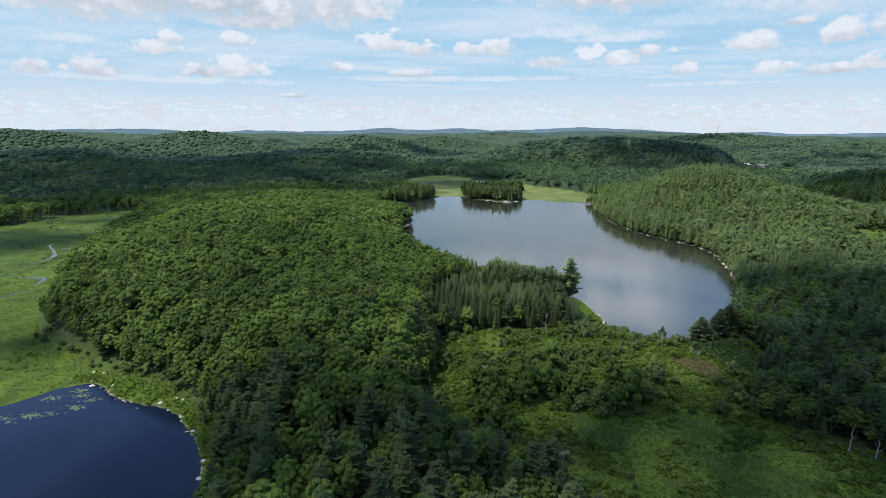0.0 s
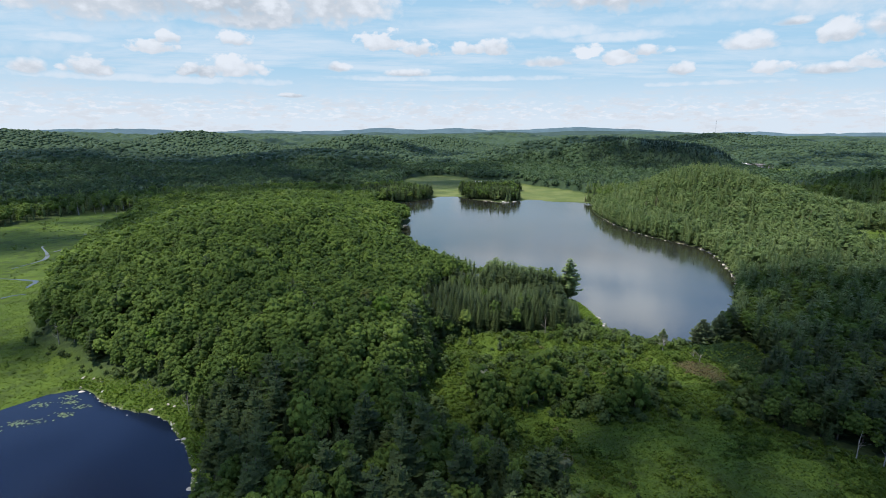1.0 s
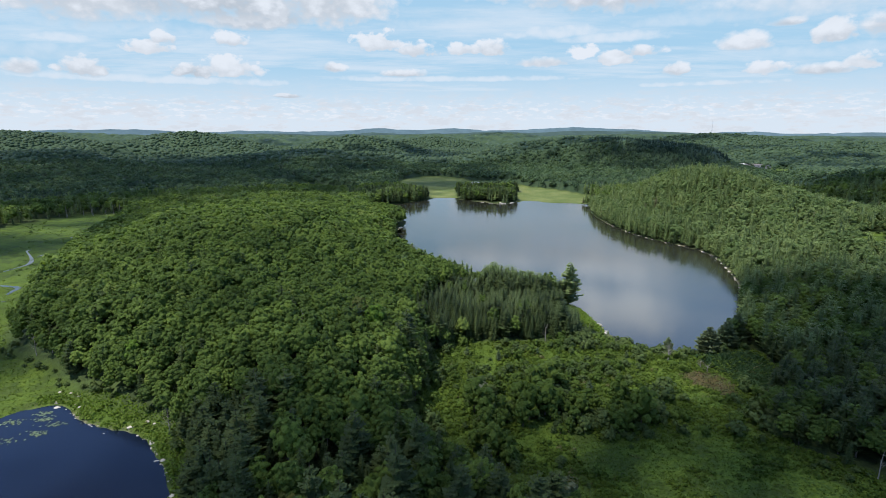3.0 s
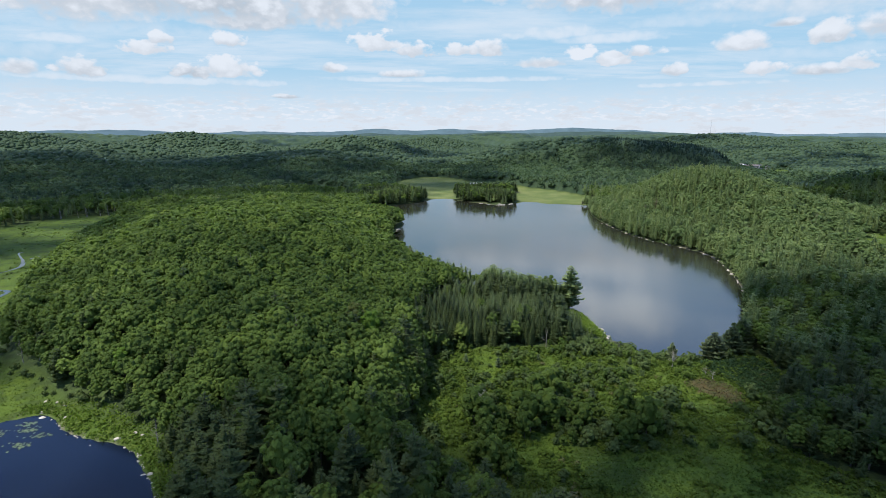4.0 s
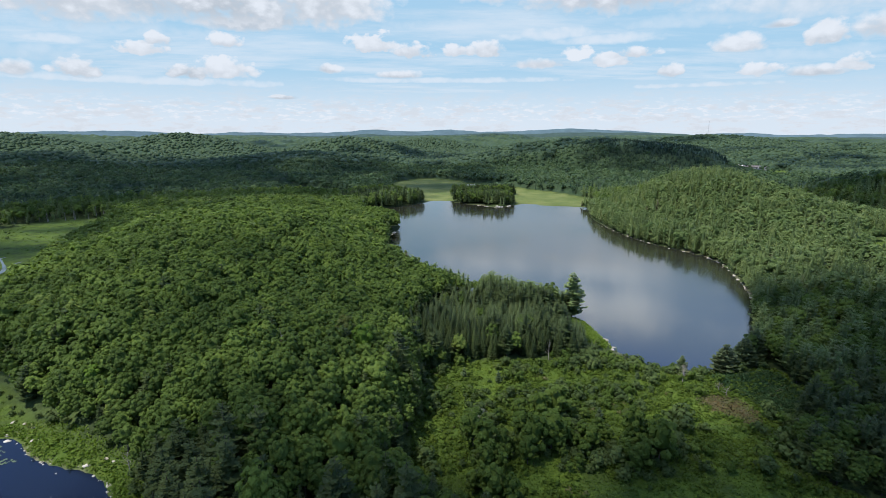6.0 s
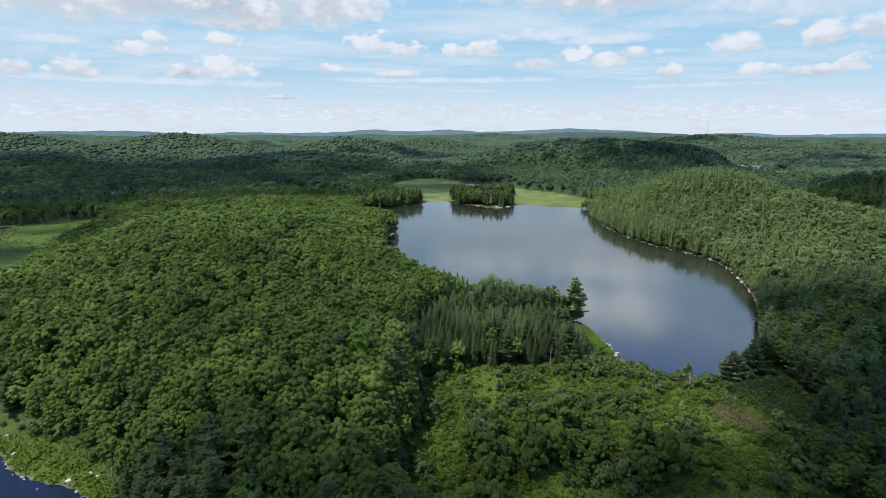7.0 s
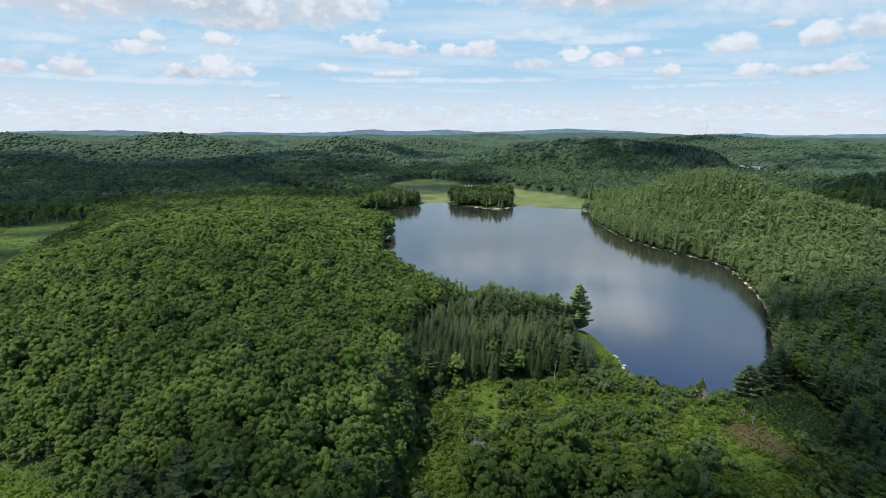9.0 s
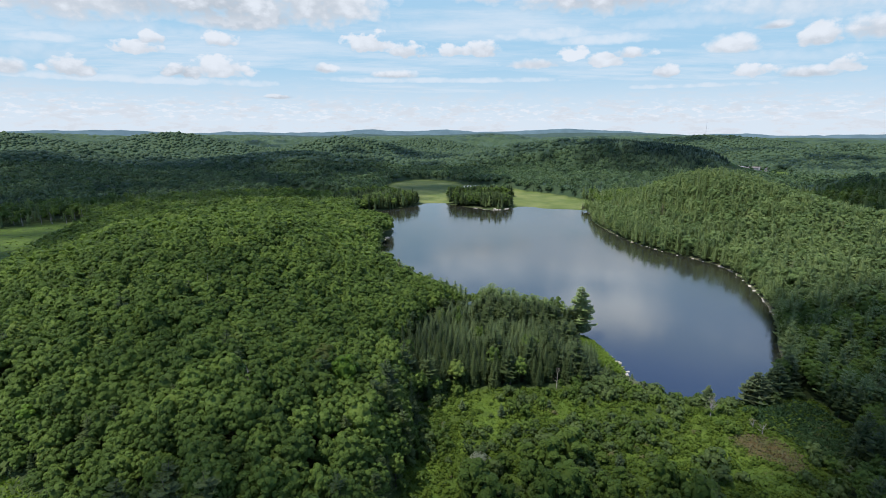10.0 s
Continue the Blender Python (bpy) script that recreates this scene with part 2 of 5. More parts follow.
LEAF_MAPLE = leaf_surface("broad_leaves", (0.04, 0.07, 0.017), (0.074, 0.12, 0.025), (0.128, 0.188, 0.038), (0.14, 0.19, 0.045))
LEAF_SHRUB = leaf_surface("shrub_leaves", (0.036, 0.06, 0.021), (0.06, 0.092, 0.03), (0.092, 0.13, 0.042), (0.11, 0.13, 0.08))
NEEDLE_PINE = leaf_surface("pine_needles", (0.08, 0.118, 0.048), (0.13, 0.18, 0.07), (0.186, 0.238, 0.092), (0.15, 0.15, 0.09))
# Needles paler than other pines': sunlight put into the lone pine's colour.
LIT_PINE = leaf_surface("sunlit_pine_needles", (0.13, 0.18, 0.075), (0.19, 0.25, 0.10), (0.25, 0.31, 0.13), (0.2, 0.26, 0.1))
NEEDLE_SPRUCE = leaf_surface("spruce_needles", (0.06, 0.088, 0.042), (0.098, 0.136, 0.062), (0.148, 0.188, 0.082), (0.1, 0.13, 0.065))
LAKE_LEAF = leaf_surface("lakeside_leaves", (0.054, 0.088, 0.031), (0.09, 0.138, 0.048), (0.138, 0.19, 0.07), (0.14, 0.18, 0.07))
# Valley and ridge foliage: distance haze put into the leaf colour as blue.
FAR_HAZE_LEAF = leaf_surface("hazed_valley_leaves", (0.036, 0.066, 0.035), (0.058, 0.098, 0.049), (0.088, 0.134, 0.062), (0.09, 0.13, 0.06))
FAR_HAZE_NEEDLE = leaf_surface("hazed_valley_needles", (0.028, 0.052, 0.034), (0.042, 0.070, 0.042), (0.060, 0.090, 0.050), (0.07, 0.08, 0.05))
RIDGE_HAZE_LEAF = leaf_surface("hazed_ridge_leaves", (0.04, 0.07, 0.041), (0.056, 0.094, 0.050), (0.076, 0.118, 0.060), (0.08, 0.118, 0.058))
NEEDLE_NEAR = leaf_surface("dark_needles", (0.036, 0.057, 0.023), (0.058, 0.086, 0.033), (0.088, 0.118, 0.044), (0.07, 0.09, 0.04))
# Darkened valley leaves: the shade between crowns is put into the colour.
GAP_SHADE_LEAF = leaf_surface("gap_shade_leaves", (0.026, 0.050, 0.026), (0.040, 0.070, 0.034), (0.058, 0.092, 0.042), (0.04, 0.06, 0.03))
RIDGE_HAZE_NEEDLE = leaf_surface("hazed_ridge_needles", (0.03, 0.054, 0.036), (0.042, 0.07, 0.042), (0.056, 0.088, 0.05), (0.06, 0.09, 0.05))
GROUND = surface("soil_and_grass", make_ground)
WATER = surface("lake_water", make_water((0.013, 0.015, 0.012), (0.019, 0.020, 0.015), 1.65))
POND_WATER = surface("pond_water", make_water((0.003, 0.006, 0.016), (0.005, 0.009, 0.021), 1.25))
ROCK = surface("granite", make_rock)
BARK = surface("bark", make_bark((0.035, 0.028, 0.022), (0.10, 0.085, 0.07)))
DEADWOOD = surface("bleached_wood", make_bark((0.13, 0.12, 0.11), (0.30, 0.28, 0.25)))


# ---- the lie of the land ----
def hashed(ix, iy, seed):
    n = (ix.astype(np.int64) * 374761393 + iy.astype(np.int64) * 668265263 + seed * 1274126177) & 0x7FFFFFFF
    n = ((n ^ (n >> 13)) * 1274126177) & 0x7FFFFFFF
    return ((n ^ (n >> 16)) & 0xFFFF) / 65535.0


def wavy(x, y, size, seed=0, octaves=3):
    """Smooth noise, about -1 to 1, with features of that many metres."""
    total, amp, norm = np.zeros_like(x, dtype=float), 1.0, 0.0
    for o in range(octaves):
        u, v = x / size + 17.3 * o, y / size - 9.1 * o
        iu, iv = np.floor(u), np.floor(v)
        fu, fv = u - iu, v - iv
        fu, fv = fu * fu * (3 - 2 * fu), fv * fv * (3 - 2 * fv)
        h = lambda a, b: hashed(iu + a, iv + b, seed + o)
        total += amp * ((h(0, 0) * (1 - fu) + h(1, 0) * fu) * (1 - fv) + (h(0, 1) * (1 - fu) + h(1, 1) * fu) * fv)
        norm, amp, size = norm + amp, amp * 0.5, size * 0.5
    return 2 * total / norm - 1


def rounded(points, times=2):
    p = np.array(points, float)
    for _ in range(times):
        q = np.roll(p, -1, axis=0)
        p = np.stack([0.75 * p + 0.25 * q, 0.25 * p + 0.75 * q], 1).reshape(-1, 2)
    return p


def inside(poly, x, y):
    """Signed distance to a closed outline: positive inside."""
    best, hit = np.full(x.shape, 1e18), np.zeros(x.shape, bool)
    for (ax, ay), (bx, by) in zip(poly, np.roll(poly, -1, axis=0)):
        dx, dy = bx - ax, by - ay
        s = np.clip(((x - ax) * dx + (y - ay) * dy) / (dx * dx + dy * dy + 1e-9), 0, 1)
        best = np.minimum(best, (x - ax - s * dx) ** 2 + (y - ay - s * dy) ** 2)
        if ay != by:
            hit ^= ((ay > y) != (by > y)) & (x < dx * (y - ay) / (by - ay) + ax)
    return np.where(hit, 1, -1) * np.sqrt(best)


def step(v, lo, hi):
    s = np.clip((v - lo) / (hi - lo), 0, 1)
    return s * s * (3 - 2 * s)


LAKE = rounded([(73, 263), (75, 248), (77, 231), (75, 220), (79, 213), (90, 209), (104, 205), (122, 211), (140, 230), (150, 251),
                (174, 287), (189, 328), (202, 374), (194, 397), (185, 416), (172, 442), (166, 480), (165, 539), (172, 582),
                (187, 622), (159, 634), (130, 651), (106, 657), (92, 640), (76, 629), (52, 655), (30, 668), (26, 686),
                (8, 690), (-7, 680), (-26, 655), (-44, 640), (-70, 618), (-76, 575), (-55, 545), (-31, 527), (-30, 493),
                (-37, 470), (-36, 430), (-26, 390), (-6, 345), (16, 312), (42, 290), (62, 276)], 2)
POND = rounded([(-190, 128), (-160, 147), (-146, 152), (-141, 159), (-137, 164), (-129, 169), (-122, 167), (-116, 160), (-103, 154),
                (-91, 152), (-79, 141), (-69, 128), (-63, 116), (-56, 103), (-48, 80), (-60, 40), (-150, 20), (-230, 60)], 2)
WETLAND = rounded([(-520, 60), (-520, 440), (-405, 453), (-395, 499), (-384, 545), (-337, 563), (-300, 475), (-272, 381),
                   (-243, 318), (-225, 282), (-197, 236), (-178, 209), (-155, 196), (-133, 181), (-118, 167), (-106, 158),
                   (-102, 148), (-104, 120), (-90, 60), (-200, 0)], 1)
FAR_MEADOW = rounded([(-65, 938), (-18, 1009), (43, 966), (62, 900), (140, 825), (192, 756), (210, 688), (190, 620), (120, 650),
                      (20, 680), (-14, 685), (-50, 760), (-60, 850)], 1)
STRIP = rounded([(-260, 854), (-191, 822), (-121, 765), (-100, 705), (-150, 728), (-235, 800)], 1)
CLEARING = rounded([(2, 209), (40, 212), (68, 214), (76, 209), (100, 203), (126, 203), (124, 188), (108, 165), (92, 156), (98, 135),
                    (122, 117), (150, 92), (120, 40), (48, 40), (38, 92), (40, 108), (17, 129), (-6, 141), (-5, 150), (0, 180)], 1)
GRASSY_SHORE = rounded([(63, 230), (79, 226), (80, 240), (77, 256), (69, 266), (64, 252)], 1)
YARD = rounded([(44, 830), (88, 830), (94, 868), (40, 868)], 1)
FIELD = rounded([(570, 960), (640, 950), (750, 1080), (785, 1180), (700, 1235), (590, 1240), (580, 1100)], 1)
GLADE = rounded([(270, 320), (288, 320), (316, 352), (300, 355), (276, 337)], 1)
ISLAND = rounded([(23, 672), (52, 660), (76, 640), (98, 648), (106, 668), (100, 690), (66, 704), (28, 698)], 1)
SPIT = rounded([(-8, 672), (-30, 650), (-70, 625), (-120, 640), (-110, 700), (-30, 716), (-14, 698)], 1)
GROVE = rounded([(26, 735), (112, 735), (124, 770), (110, 785), (88, 790), (44, 790), (26, 770)], 1)
POND_BANK = rounded([(-136, 172), (-128, 175), (-115, 169), (-103, 163), (-90, 157), (-77, 145), (-66, 126), (-57, 108), (-62, 106), (-72, 126), (-82, 142), (-92, 151),
                     (-104, 153), (-117, 159), (-123, 167), (-130, 168)], 1)
BROWN = rounded([(86, 180), (92, 185), (101, 183), (104, 173), (101, 164), (96, 165), (90, 172)], 2)
FERNS = rounded([(104, 200), (124, 202), (128, 186), (116, 168), (106, 164), (106, 178), (100, 192)], 2)

# crest, half widths along and across, turn, height
HILLS = [(-118, 310, 78, 140, 18, 27), (-48, 165, 42, 48, 0, 11), (-170, 500, 90, 120, 10, 6),
         (280, 540, 58, 105, 0, 36), (305, 370, 66, 95, 0, 17), (515, 560, 100, 120, 0, 31), (235, 235, 60, 80, 0, 9), (70, 852, 60, 34, 0, 8),
         (480, 1075, 150, 92, 0, 41), (320, 1130, 110, 80, 0, 22), (180, 1190, 110, 80, 0, 12), (-560, 900, 260, 150, 0, 10)]
# the valley's rim, crest behind crest, of which the highest counts
FAR_HILLS = [(-1250, 1490, 300, 210, 40, 72), (-760, 1010, 190, 140, 37, 34), (-793, 1671, 230, 150, 25, 67), (-788, 1276, 190, 120, 32, 45),
             (-254, 1630, 190, 120, 9, 53), (-20, 2100, 200, 150, 1, 40), (-284, 1190, 230, 110, 14, 30), (298, 1234, 210, 110, -14, 43),
             (1105, 2017, 330, 190, -29, 55), (935, 1420, 230, 120, -33, 30), (1250, 1520, 300, 150, -39, 36), (336, 2679, 320, 200, -7, 49),
             (991, 2726, 520, 200, -20, 42), (-813, 2470, 420, 200, 18, 36), (-1700, 2350, 520, 260, 36, 58), (1900, 2700, 600, 260, -35, 34),
             (80, 3400, 900, 260, 0, 38), (-1400, 3500, 900, 260, 20, 38), (1500, 3600, 900, 260, -22, 36)]


def height(x, y):
    """The ground's height over the lake, in metres."""
    x, y = np.asarray(x, float), np.asarray(y, float)
    r = np.hypot(x, y)
    z = 2.0 + 1.2 * wavy(x, y, 60, 3)
    z += np.clip((r - 700) / 1500, 0, 1) * (2 + 7 * wavy(x, y, 330, 11))
    for cx, cy, wx, wy, turn, h in HILLS:
        c, s = math.cos(radians(turn)), math.sin(radians(turn))
        u, v = ((x - cx) * c + (y - cy) * s) / wx, (-(x - cx) * s + (y - cy) * c) / wy
        z += h * np.exp(-(u * u + v * v) ** 1.25)
    rim = np.zeros_like(z)
    for cx, cy, wx, wy, turn, h in FAR_HILLS:
        c, s = math.cos(radians(turn)), math.sin(radians(turn))
        u, v = ((x - cx) * c + (y - cy) * s) / wx, (-(x - cx) * s + (y - cy) * c) / wy
        rim = np.maximum(rim, h * np.exp(-(u * u + v * v) ** 1.05))
    z += rim
    z += np.clip(z / 25, 0, 1) * 2.5 * wavy(x, y, 45, 21)
    flat = np.maximum(inside(WETLAND, x, y), np.maximum(inside(FAR_MEADOW, x, y), inside(STRIP, x, y)))
    z += (0.55 + 0.15 * wavy(x, y, 12, 5) - z) * step(flat, -16, 4)
    z += (2.4 + 0.8 * wavy(x, y, 25, 6) + 0.012 * (x - 40) - z) * step(inside(CLEARING, x, y), -14, 4)
    wet = np.maximum(inside(LAKE, x, y), inside(POND, x, y)) + 0.8 * wavy(x, y, 7, 31)
    land = np.clip(-wet, 0, 400)
    z = np.where(wet < 0, np.minimum(z, 0.10 + 0.16 * land + 0.011 * land ** 2), -np.minimum(2.5, 0.35 * wet))
    return z


def wet_depth(x, y):
    return np.maximum(inside(LAKE, x, y), inside(POND, x, y))


def open_ground(x, y):
    free = np.maximum.reduce([inside(WETLAND, x, y), inside(FAR_MEADOW, x, y), inside(STRIP, x, y), inside(CLEARING, x, y),
                              inside(GRASSY_SHORE, x, y), inside(YARD, x, y), inside(FIELD, x, y), inside(GLADE, x, y), inside(POND_BANK, x, y)])
    return np.minimum(free, -np.maximum.reduce([inside(ISLAND, x, y), inside(SPIT, x, y), inside(GROVE, x, y)]))


# ---- building with arrays ----
def mesh_of(name, verts, faces, material, smooth=False, **values):
    """A mesh from arrays of vertices and of triangles or quads; values are one number a vertex."""
    me = bpy.data.meshes.new(name)
    faces = [f for f in faces if len(f)]
    me.vertices.add(len(verts))
    me.vertices.foreach_set("co", np.asarray(verts, np.float32).ravel())
    me.loops.add(sum(f.size for f in faces))
    me.loops.foreach_set("vertex_index", np.concatenate([f.ravel() for f in faces]).astype(np.int32))
    sizes = np.concatenate([np.full(len(f), f.shape[1]) for f in faces])
    me.polygons.add(len(sizes))
    me.polygons.foreach_set("loop_start", np.concatenate([[0], np.cumsum(sizes)[:-1]]).astype(np.int32))
    if smooth:
        me.polygons.foreach_set("use_smooth", np.ones(len(sizes), bool))
    for k, v in values.items():
        a = me.attributes.new(k, "FLOAT", "POINT")
        a.data.foreach_set("value", np.asarray(v, np.float32))
    me.update(calc_edges=True)
    me.materials.append(material)
    return me


class Shape:
    """Vertices, quads and triangles being gathered."""
    def __init__(self):
        self.v, self.q, self.t, self.n = [], [], [], 0

    def add(self, v, quads=None, tris=None):
        self.v.append(np.asarray(v, float))
        if quads is not None and len(quads):
            self.q.append(np.asarray(quads) + self.n)
        if tris is not None and len(tris):
            self.t.append(np.asarray(tris) + self.n)
        self.n += len(v)

    def arrays(self):
        j = lambda a, k: np.concatenate(a) if a else np.zeros((0, k), int)
        return np.concatenate(self.v), j(self.q, 4), j(self.t, 3)


def ball(level):
    bm = bmesh.new()
    bmesh.ops.create_icosphere(bm, subdivisions=level, radius=1)
    v = np.array([p.co for p in bm.verts])
    f = np.array([[p.index for p in q.verts] for q in bm.faces])
    bm.free()
    return v, f


BALLS = {k: ball(k) for k in (1, 2)}


def tube(path, radii, sides=6):
    """A tapered limb through the points of path."""
    path = np.asarray(path, float)
    s, n = Shape(), len(path)
    ring = []
    for i, (p, r) in enumerate(zip(path, radii)):
        d = path[min(i + 1, n - 1)] - path[max(i - 1, 0)]
        d /= np.linalg.norm(d) + 1e-9
        a = np.cross(d, (0.31, 0.95, 0.1))
        a /= np.linalg.norm(a)
        b = np.cross(d, a)
        ang = np.arange(sides) * 2 * math.pi / sides
        ring.append(p + r * (np.cos(ang)[:, None] * a + np.sin(ang)[:, None] * b))
    k = np.arange(sides)
    quads = [np.stack([i * sides + k, i * sides + (k + 1) % sides, (i + 1) * sides + (k + 1) % sides, (i + 1) * sides + k], 1) for i in range(n - 1)]
    return np.concatenate(ring), np.concatenate(quads)


def broad_crown(rng, tall, wide, lobes, leaves, size, level=1, low=0.26):
    """A broad crown: leaves gathered into small billows over a dome, round a dark heart."""
    s = Shape()
    stretch = np.array((wide * rng.uniform(0.9, 1.1), wide * rng.uniform(0.9, 1.1), tall * (1 - low) / 2))
    mid = np.array((0, 0, tall * (1 + low) / 2))
    v0, f0 = BALLS[level]
    s.add(v0 * (1 + rng.uniform(-0.15, 0.1, (len(v0), 1))) * stretch * 0.68 + mid, tris=f0)
    k = np.arange(lobes) + 0.5
    up = 1 - k / lobes * 1.5                                # billows spread from the top to below the waist
    turn = k * 2.39996 + rng.uniform(0, 6.28)
    flat = np.sqrt(1 - up * up)
    heads = np.stack([np.cos(turn) * flat, np.sin(turn) * flat, up], 1) + rng.normal(0, 0.14, (lobes, 3))
    heads /= np.linalg.norm(heads, axis=1)[:, None]
    girth = wide * rng.uniform(1.0, 1.6, lobes) / math.sqrt(lobes)
    hub = heads * stretch * rng.uniform(0.64, 0.80, (lobes, 1)) + mid
    pick = np.arange(leaves) % lobes
    d = rng.normal(0, 1, (leaves, 3)) + heads[pick] * 1.3 + (0, 0, 0.35)
    d /= np.linalg.norm(d, axis=1)[:, None]
    at = hub[pick] + d * girth[pick][:, None] * rng.uniform(0.84, 1.10, (leaves, 1)) * (1, 1, 0.85)
    out = d + (0, 0, 0.25) + rng.normal(0, 0.22, (leaves, 3))
    out /= np.linalg.norm(out, axis=1)[:, None]
    side = np.cross(out, rng.normal(0, 1, (leaves, 3)))
    side /= np.linalg.norm(side, axis=1)[:, None]
    along = np.cross(out, side)
    g = (size * rng.uniform(0.7, 1.3, leaves))[:, None]
    s.add(np.stack([at + along * g * 0.75, at - along * g * 0.5 + side * g * 0.62, at - along * g * 0.5 - side * g * 0.62], 1).reshape(-1, 3),
          tris=np.arange(3 * leaves).reshape(-1, 3))
    return s.arrays()


def needle_crown(rng, tall, wide, levels, arms, per_arm, bare=0.15, droop=0.0, ragged=0.25, point=1.0, core=0.36, sag_most=0.6):
    """A conifer's crown: tiers of arms with flat sprays of needles, over a dark heart."""
    s = Shape()
    if core:
        k, rings = 7, 5
        v = []
        for i in range(rings):
            f = i / (rings - 1)
            z = tall * (bare + (0.90 - bare) * f)
            r = wide * core * (1 - f) ** point * (0.75 if i == 0 else 1) + 0.03
            ang = np.arange(k) * 6.283 / k + i * 0.4
            rr = r * rng.uniform(0.75, 1.15, k)
            v.append(np.stack([np.cos(ang) * rr, np.sin(ang) * rr, np.full(k, z)], 1))
        j = np.arange(k)
        quads = np.concatenate([np.stack([i * k + j, i * k + (j + 1) % k, (i + 1) * k + (j + 1) % k, (i + 1) * k + j], 1) for i in range(rings - 1)])
        s.add(np.concatenate(v), quads=quads)
    verts = []
    for i in range(levels):
        f = max((i + rng.uniform(-0.3, 0.3)) / levels, 0)
        reach = wide * min(1.0, 0.55 + 2.2 * f) * (1 - f) ** point + 0.25
        turn = rng.uniform(0, 6.28)
        for a in range(arms):
            ang = turn + a * 6.283 / arms + rng.uniform(-0.3, 0.3)
            length = reach * rng.uniform(1 - ragged, 1 + ragged)
            z = tall * (bare + (1.0 - bare) * min(f + rng.uniform(-0.5, 0.5) / levels, 0.985))
            # feathery twigs, turned to either side of the bough, then its tip
            for b in range(per_arm):
                g = 0.12 + 0.62 * (b + rng.uniform(0, 0.8)) / per_arm
                fan = ang + (0 if b == per_arm - 1 else (0.75, -0.75)[b % 2]) + rng.uniform(-0.25, 0.25)
                run = length * (1 - g) * 1.05 if b == per_arm - 1 else length * rng.uniform(0.34, 0.52)
                d, e = np.array((math.cos(ang), math.sin(ang), 0)), np.array((math.cos(fan), math.sin(fan), 0))
                side = np.array((-e[1], e[0], 0)) * run * rng.uniform(0.24, 0.38)
                lift = lambda h: np.array((0, 0, z + length * (0.22 * h * h - droop * h)))
                p0, p1 = d * length * g + lift(g), d * length * g + e * run + lift(g + run / length)
                pm = 0.45 * p0 + 0.55 * p1
                drop = np.array((0, 0, rng.uniform(0.3, 0.6) * sag_most * np.linalg.norm(side)))
                verts += [p0, pm + side - drop, p1 - drop * 0.3, pm - side - drop]
            # an upturned tuft of needles near the bough's end
            g = rng.uniform(0.55, 0.85)
            d, side = np.array((math.cos(ang), math.sin(ang), 0)), np.array((-math.sin(ang), math.cos(ang), 0))
            p = d * length * g + (0, 0, z + length * (0.22 * g * g - droop * g))
            big = 0.13 * length + 0.12
            rise = np.array((0, 0, 1.0)) * 0.8 - d * 0.55 + side * rng.uniform(-0.3, 0.3)
            verts += [p - rise * big * 0.5, p + side * big * 0.85, p + rise * big * 1.2, p - side * big * 0.85]
    verts = np.array(verts)
    s.add(verts, quads=np.arange(len(verts)).reshape(-1, 4))
    return s.arrays()


def dot_crown(rng, tall, wide, pointed):
    """A far tree: a ragged ball, or a cone."""
    v0, f0 = BALLS[1]
    v = v0 * (1 + rng.uniform(-0.2, 0.2, (len(v0), 1)))
    if pointed:
        v = np.stack([v[:, 0] * (1 - v[:, 2]) * 0.6, v[:, 1] * (1 - v[:, 2]) * 0.6, v[:, 2]], 1)
    return v * (wide, wide, tall * (0.40 if pointed else 0.34)) + (0, 0, tall * (0.54 if pointed else 0.66)), np.zeros((0, 4), int), f0


def stem(rng, tall, thick, limbs=0, reach=3.0, lean=0.02, limb_from=0.35, sides=6):
    s = Shape()
    path = [(rng.normal(0, lean) * h * tall * 0.3, rng.normal(0, lean) * h * tall * 0.3, h * tall - 0.4) for h in (0, 0.25, 0.5, 0.75, 1.0)]
    s.add(*tube(path, [thick * 1.25, thick * 0.9, thick * 0.7, thick * 0.45, thick * 0.12], sides))
    for i in range(limbs):
        h = rng.uniform(limb_from, 0.9)
        a = rng.uniform(0, 6.28)
        z = h * tall - 0.4
        length = reach * (1.15 - h) * rng.uniform(0.6, 1.2)
        d = np.array((math.cos(a), math.sin(a), rng.uniform(0.3, 1.0)))
        bend = np.array((rng.normal(0, 0.15), rng.normal(0, 0.15), 0.2))
        base = np.array([np.interp(h, (0, 0.25, 0.5, 0.75, 1.0), [p[k] for p in path]) for k in (0, 1)] + [z])
        s.add(*tube([base, base + d * length * 0.5, base + (d + bend) * length], [thick * 0.42 * (1.2 - h), thick * 0.26, thick * 0.06], 4))
    return s.arrays()


def at_ground(x, y):
    return float(height(np.array([x]), np.array([y]))[0])


